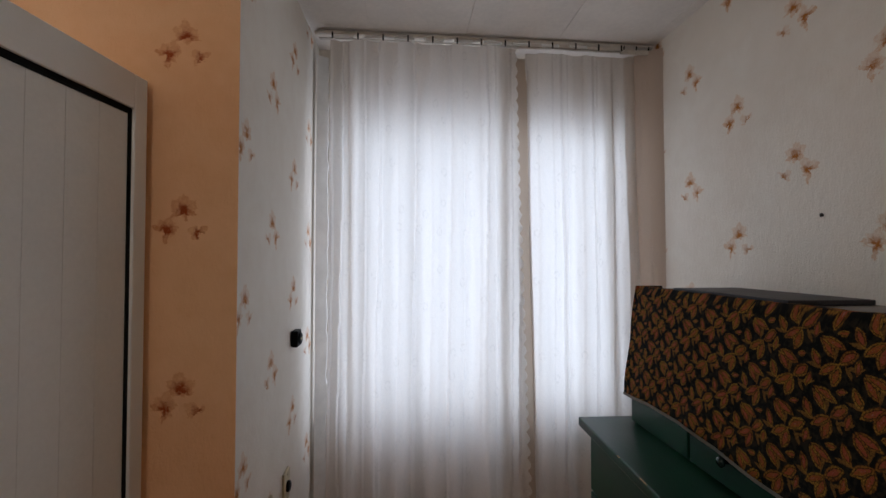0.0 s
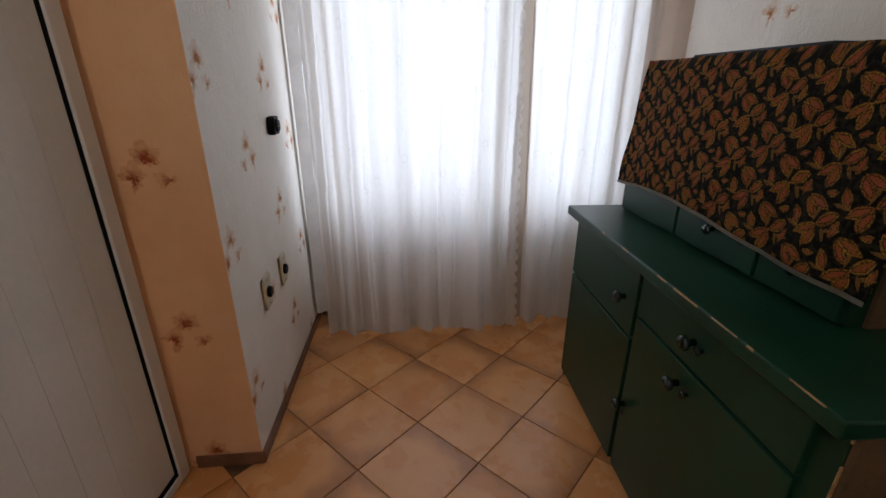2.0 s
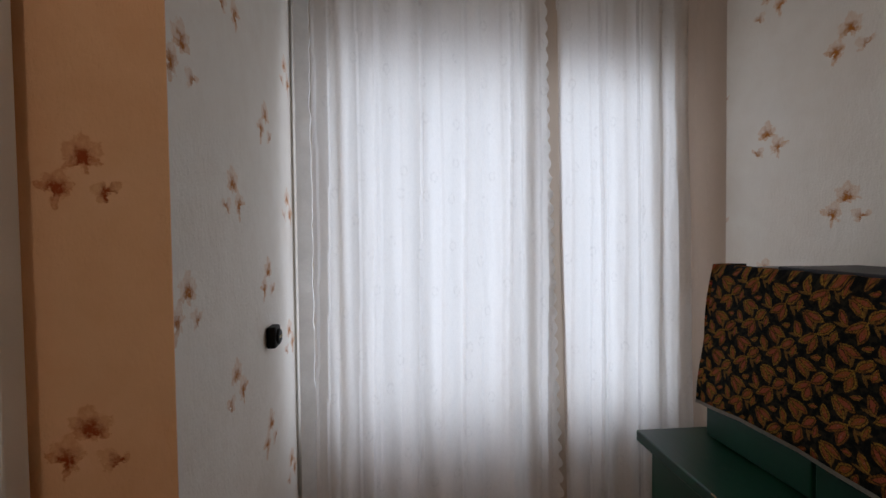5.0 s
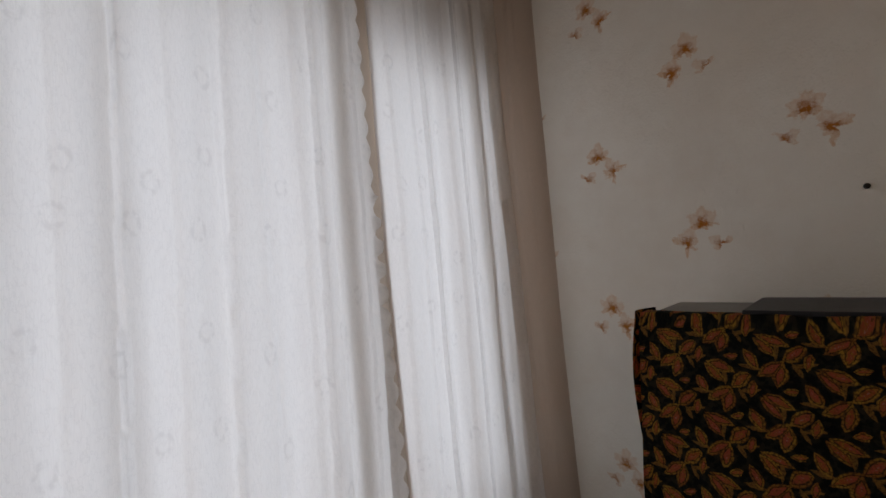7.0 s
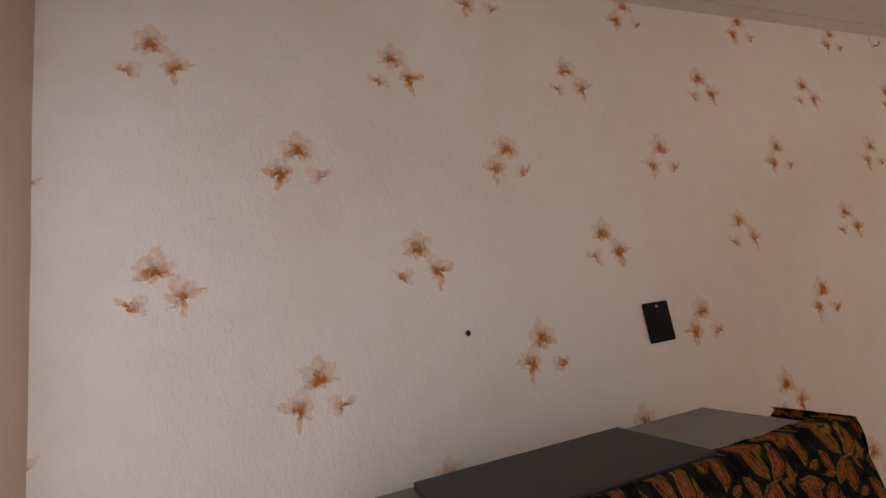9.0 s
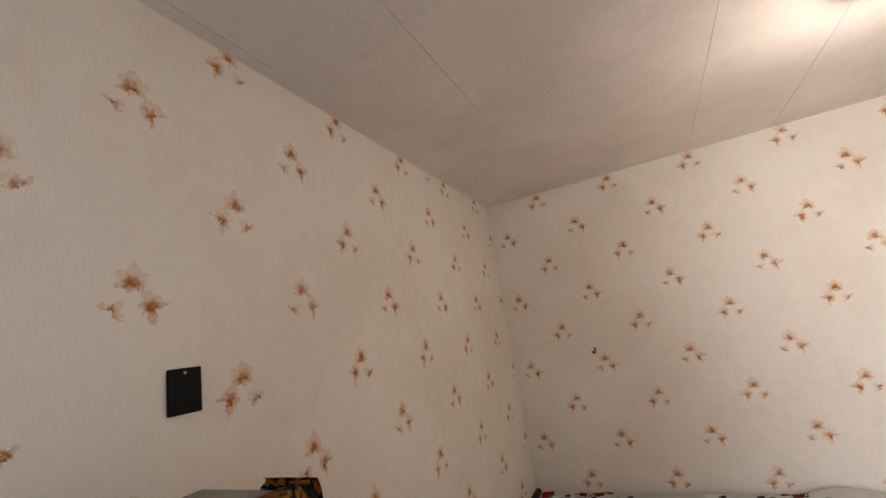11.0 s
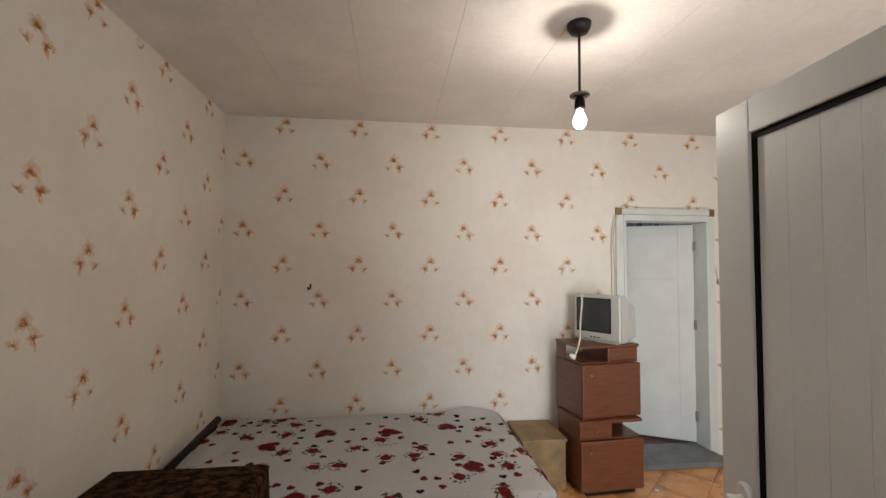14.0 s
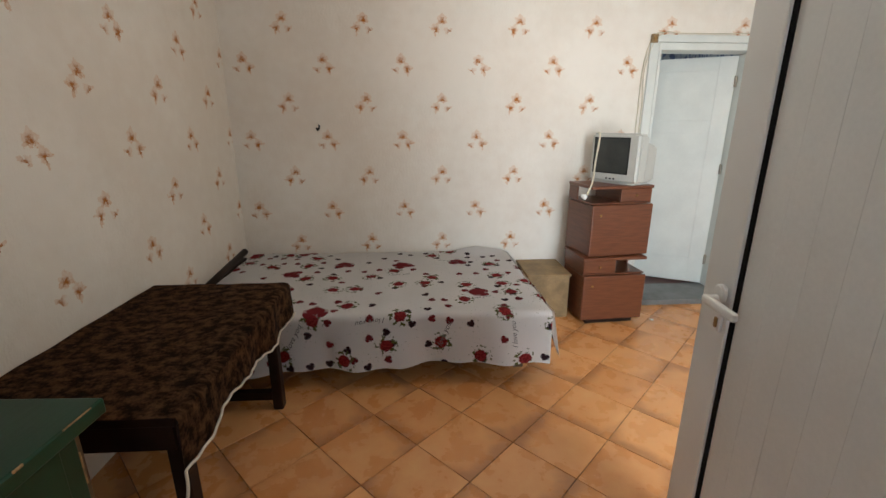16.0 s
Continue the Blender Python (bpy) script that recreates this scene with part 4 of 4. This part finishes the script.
cable = thing("aerial_cable", "cream cable hanging over the television to a white plug", "cable", -1.25, -1.40, .94)
part("wire", tube([(-1.30, -1.42, 1.352), (-1.265, -1.31, 1.340), (-1.235, -1.27, 1.18), (-1.225, -1.275, 1.02), (-1.205, -1.29, .945)], .006), cord, cable, smooth=True)
part("plug", lathe([(.013, 0), (.018, .012), (.016, .03), (.006, .045)], pose(-1.205, -1.29, .925, 20, 60, 0), 14), white_plastic, cable, smooth=True)


# ---- far door ----
def far_door():
    X0, X1, ZT = -2.585, -1.83, 1.985
    d = thing("door_2", "grey-white panelled wooden door standing ajar in its frame", "door", -2.17, YF, 0, kind="structure")
    fr = thing("trim_door_frame", "white painted door frame with brass corner rosettes", "door frame", -2.17, YF, 0, kind="structure")
    y0, y1 = YF - .16, YF + .022
    part("jamb", boxes((X1 - .022, X1 - .002, y0, y1 - .002, 0, ZT - .052), bevel=.003), door_paint, fr)
    part("jamb", boxes((X0 + .002, X0 + .020, y0, y1 - .002, 0, ZT - .052), bevel=.003), door_paint, fr)
    part("head", boxes((X0 + .002, X1 - .002, y0, y1, ZT - .05, ZT - .001), bevel=.003), door_paint, fr)
    part("architrave", boxes((X1 - .001, X1 + .064, YF + .001, YF + .018, 0, ZT), bevel=.003), door_paint, fr)
    part("architrave", boxes((X0 - .055, X0 + .001, YF + .001, YF + .018, 0, ZT), bevel=.003), door_paint, fr)
    part("architrave", boxes((X0 - .02, X1 + .02, YF + .001, YF + .026, ZT + .001, ZT + .05), bevel=.004), door_paint, fr)
    for x in (X0 - .05, X1 + .02):
        r = part("corner_block", boxes((x, x + .045, YF + .001, YF + .030, ZT - .005, ZT + .055), bevel=.003), straw, fr, "yellowed corner block")
        part("rosette", lathe([(.016, 0), (.014, .006), (.005, .009)], pose(x + .022, YF + .030, ZT + .025, -90, 0, 0), 16), brass, r)
    part("threshold", boxes((X0, X1, YF - .16, YF + .21, 0, .045), bevel=.005), threshold_grey, fr, "worn grey painted threshold")
    # leaf, hinged at the side wall and swung into the next room
    m = pose(X0 + .030, YF - .13, .055, 0, 0, -28)
    W, H, T = .70, 1.87, .035

    def at_leaf(bm):
        bm.transform(m)
        return bm

    fs = .12
    st = [(0, fs, 0, H), (W - fs, W, 0, H), (fs, W - fs, H - .10, H), (fs, W - fs, 1.29, 1.39), (fs, W - fs, 0, .22)]
    for x0, x1, z0, z1 in st:
        part("stile" if z1 - z0 > 1 else "rail", at_leaf(boxes((x0, x1, -T, 0, z0, z1), bevel=.002)), door_paint, d)
    for z0, z1 in ((.22, 1.29), (1.39, H - .10)):
        part("panel", at_leaf(boxes((fs - .001, W - fs + .001, -T + .004, -.004, z0 - .001, z1 + .001), bevel=.001, seg=1)), door_paint, d)
    for z in (.22, 1.0, 1.68):
        part("hinge", at_leaf(lathe([(.010, -.04), (.010, .04)], pose(-.004, .010, z), 12)), hinge_metal, d)


far_door()

wire = thing("wall_cable", "thin white cables running along the door frame", "cable", -1.74, YF, 1)
part("wire", tube([(-1.735, YF + .006, .95), (-1.73, YF + .006, 1.5), (-1.745, YF + .006, 1.92), (-1.775, YF + .010, 2.005), (-1.80, YF + .034, 2.043), (-1.84, YF + .034, 2.046)], .004), cord, wire, smooth=True)
part("wire", tube([(-1.760, YF + .008, .95), (-1.755, YF + .008, 1.5), (-1.765, YF + .020, 1.93), (-1.84, YF + .034, 2.044), (-1.95, YF + .033, 2.044), (-2.25, YF + .033, 2.043), (-2.56, YF + .033, 2.050)], .003), cord, wire, smooth=True)
part("hanging_wire", tube([(-2.60, YF + .012, 1.93), (-2.62, YF + .010, 1.7), (-2.665, YF + .010, 1.45)], .003), cord, wire, smooth=True)
part("wire_switch", lathe([(.008, 0), (.014, .012), (.012, .035), (.005, .045)], pose(-2.668, YF + .016, 1.41), 12), cream_plastic, wire, smooth=True)

broom = thing("broom_stick", "red tube handle with black cap leaning on the wall", "broom", -2.70, -1.70, 0)
part("handle", rod((-2.70, -1.62, 0), (-2.725, -1.772, 1.02), .012), red_metal, broom, smooth=True)
part("cap", rod((-2.725, -1.772, 1.021), (-2.726, -1.779, 1.075), .014), bakelite, broom, smooth=True)


# ---- hanging bulb ----
def pendant():
    x, y = -0.80, -0.30
    p = thing("pendant_lamp", "bare lit bulb on a dark rod from the ceiling", "lamp", x, y, ZC)
    part("ceiling_cup", lathe([(.012, -.05), (.040, -.042), (.052, -.022), (.055, -.001)], pose(x, y, ZC), 28), iron, p, smooth=True)
    part("rod", rod((x, y, ZC - .05), (x, y, 2.345), .006), iron, p, smooth=True)
    part("disc", lathe([(.010, -.004), (.045, 0), (.045, .006), (.010, .014)], pose(x, y, 2.335), 24), iron, p, smooth=True)
    part("socket", lathe([(.020, 0), (.024, .010), (.022, .045), (.012, .058)], pose(x, y, 2.272), 24), bakelite, p, smooth=True)
    bulb = part("bulb", lathe([(.004, -.062), (.018, -.057), (.028, -.042), (.031, -.026), (.028, -.008), (.018, .012), (.013, .030)], pose(x, y, 2.243), 24), bulb_glow, p, "glowing frosted glass bulb", smooth=True)
    bulb.visible_shadow = False


pendant()

# ---- small marks ----
def picture_hook(y, z):
    h = thing("picture_hook", "small bent white hook under the ceiling edge", "hook", XR, y, z)
    part("plate", boxes((XR - .006, XR - .001, y - .007, y + .007, z - .03, z + .03), bevel=.002), white_plastic, h)
    part("bend", tube([(XR - .006, y, z - .022), (XR - .020, y, z - .030), (XR - .026, y, z - .012)], .0025), hinge_metal, h, smooth=True)


picture_hook(-0.657, 2.640)
dark_clip = thing("wall_hook", "small dark hook stuck in the wallpaper", "hook", .665, YF, 1.384)
part("hook", tube([(.665, YF + .002, 1.405), (.660, YF + .014, 1.395), (.672, YF + .016, 1.372), (.682, YF + .004, 1.384)], .006), iron, dark_clip, smooth=True)
scrap = part("paper_scrap", boxes((-1.80, -1.775, -1.30, -1.275, .002, .008), bevel=.002), white_plastic)
tagged(scrap, "small white paper scrap on the tiles", "scrap")

# ---- floor tiles ----
SIZE, TURN, TX, TY = 0.312, 43.75, -0.0234, 0.361


def tile_bmesh():
    h = SIZE / 2 - .0015
    return boxes((-h, h, -h, h, -.006, 0), bevel=.0016, seg=1)


def tile_data(bm):
    me = bpy.data.meshes.new("tile")
    bm.to_mesh(me)
    bm.free()
    me.materials.append(tile_glaze)
    return me


def lay_tiles():
    """Whole tiles share one mesh; those at the walls are cut to fit."""
    floor = bpy.data.objects["floor"]
    whole = tile_data(tile_bmesh())
    c, s = math.cos(radians(TURN)), math.sin(radians(TURN))
    rnd = random.Random(3)
    r = SIZE * .72
    for i in range(-20, 21):
        for j in range(-20, 21):
            u, v = (i + .5) * SIZE, (j + .5) * SIZE
            x, y = TX + c * u - s * v, TY + s * u + c * v
            if not (XL - r < x < XR + r and YF - r < y < YW + r) or (x < XA - r and y > YO + r):
                continue
            m = pose(x, y, rnd.uniform(-.0006, .0006), rnd.uniform(-.12, .12), rnd.uniform(-.12, .12), TURN + 90 * rnd.randrange(4))
            cuts = [((XR, 0, 0), (1, 0, 0))] if x + r > XR else []
            cuts += [((0, YW, 0), (0, 1, 0))] if y + r > YW else []
            cuts += [((0, YF, 0), (0, -1, 0))] if y - r < YF else []
            cuts += [((XL, 0, 0), (-1, 0, 0))] if x - r < XL else []
            if x - r < XA and y > YO:
                cuts += [((XA - .03, 0, 0), (-1, 0, 0))]
            elif x + r < XA and y + r > YO:
                cuts += [((0, YO + .01, 0), (0, 1, 0))]
            me = whole
            if cuts:
                bm = tile_bmesh()
                bm.transform(m)
                for at, way in cuts:
                    bmesh.ops.bisect_plane(bm, geom=bm.verts[:] + bm.edges[:] + bm.faces[:], plane_co=at, plane_no=way, clear_outer=True)
                bm.transform(m.inverted())
                if len(bm.faces) < 3:
                    bm.free()
                    continue
                me = tile_data(bm)
            ob = new("tile", me)
            ob.parent = floor
            ob.matrix_basis = m


lay_tiles()
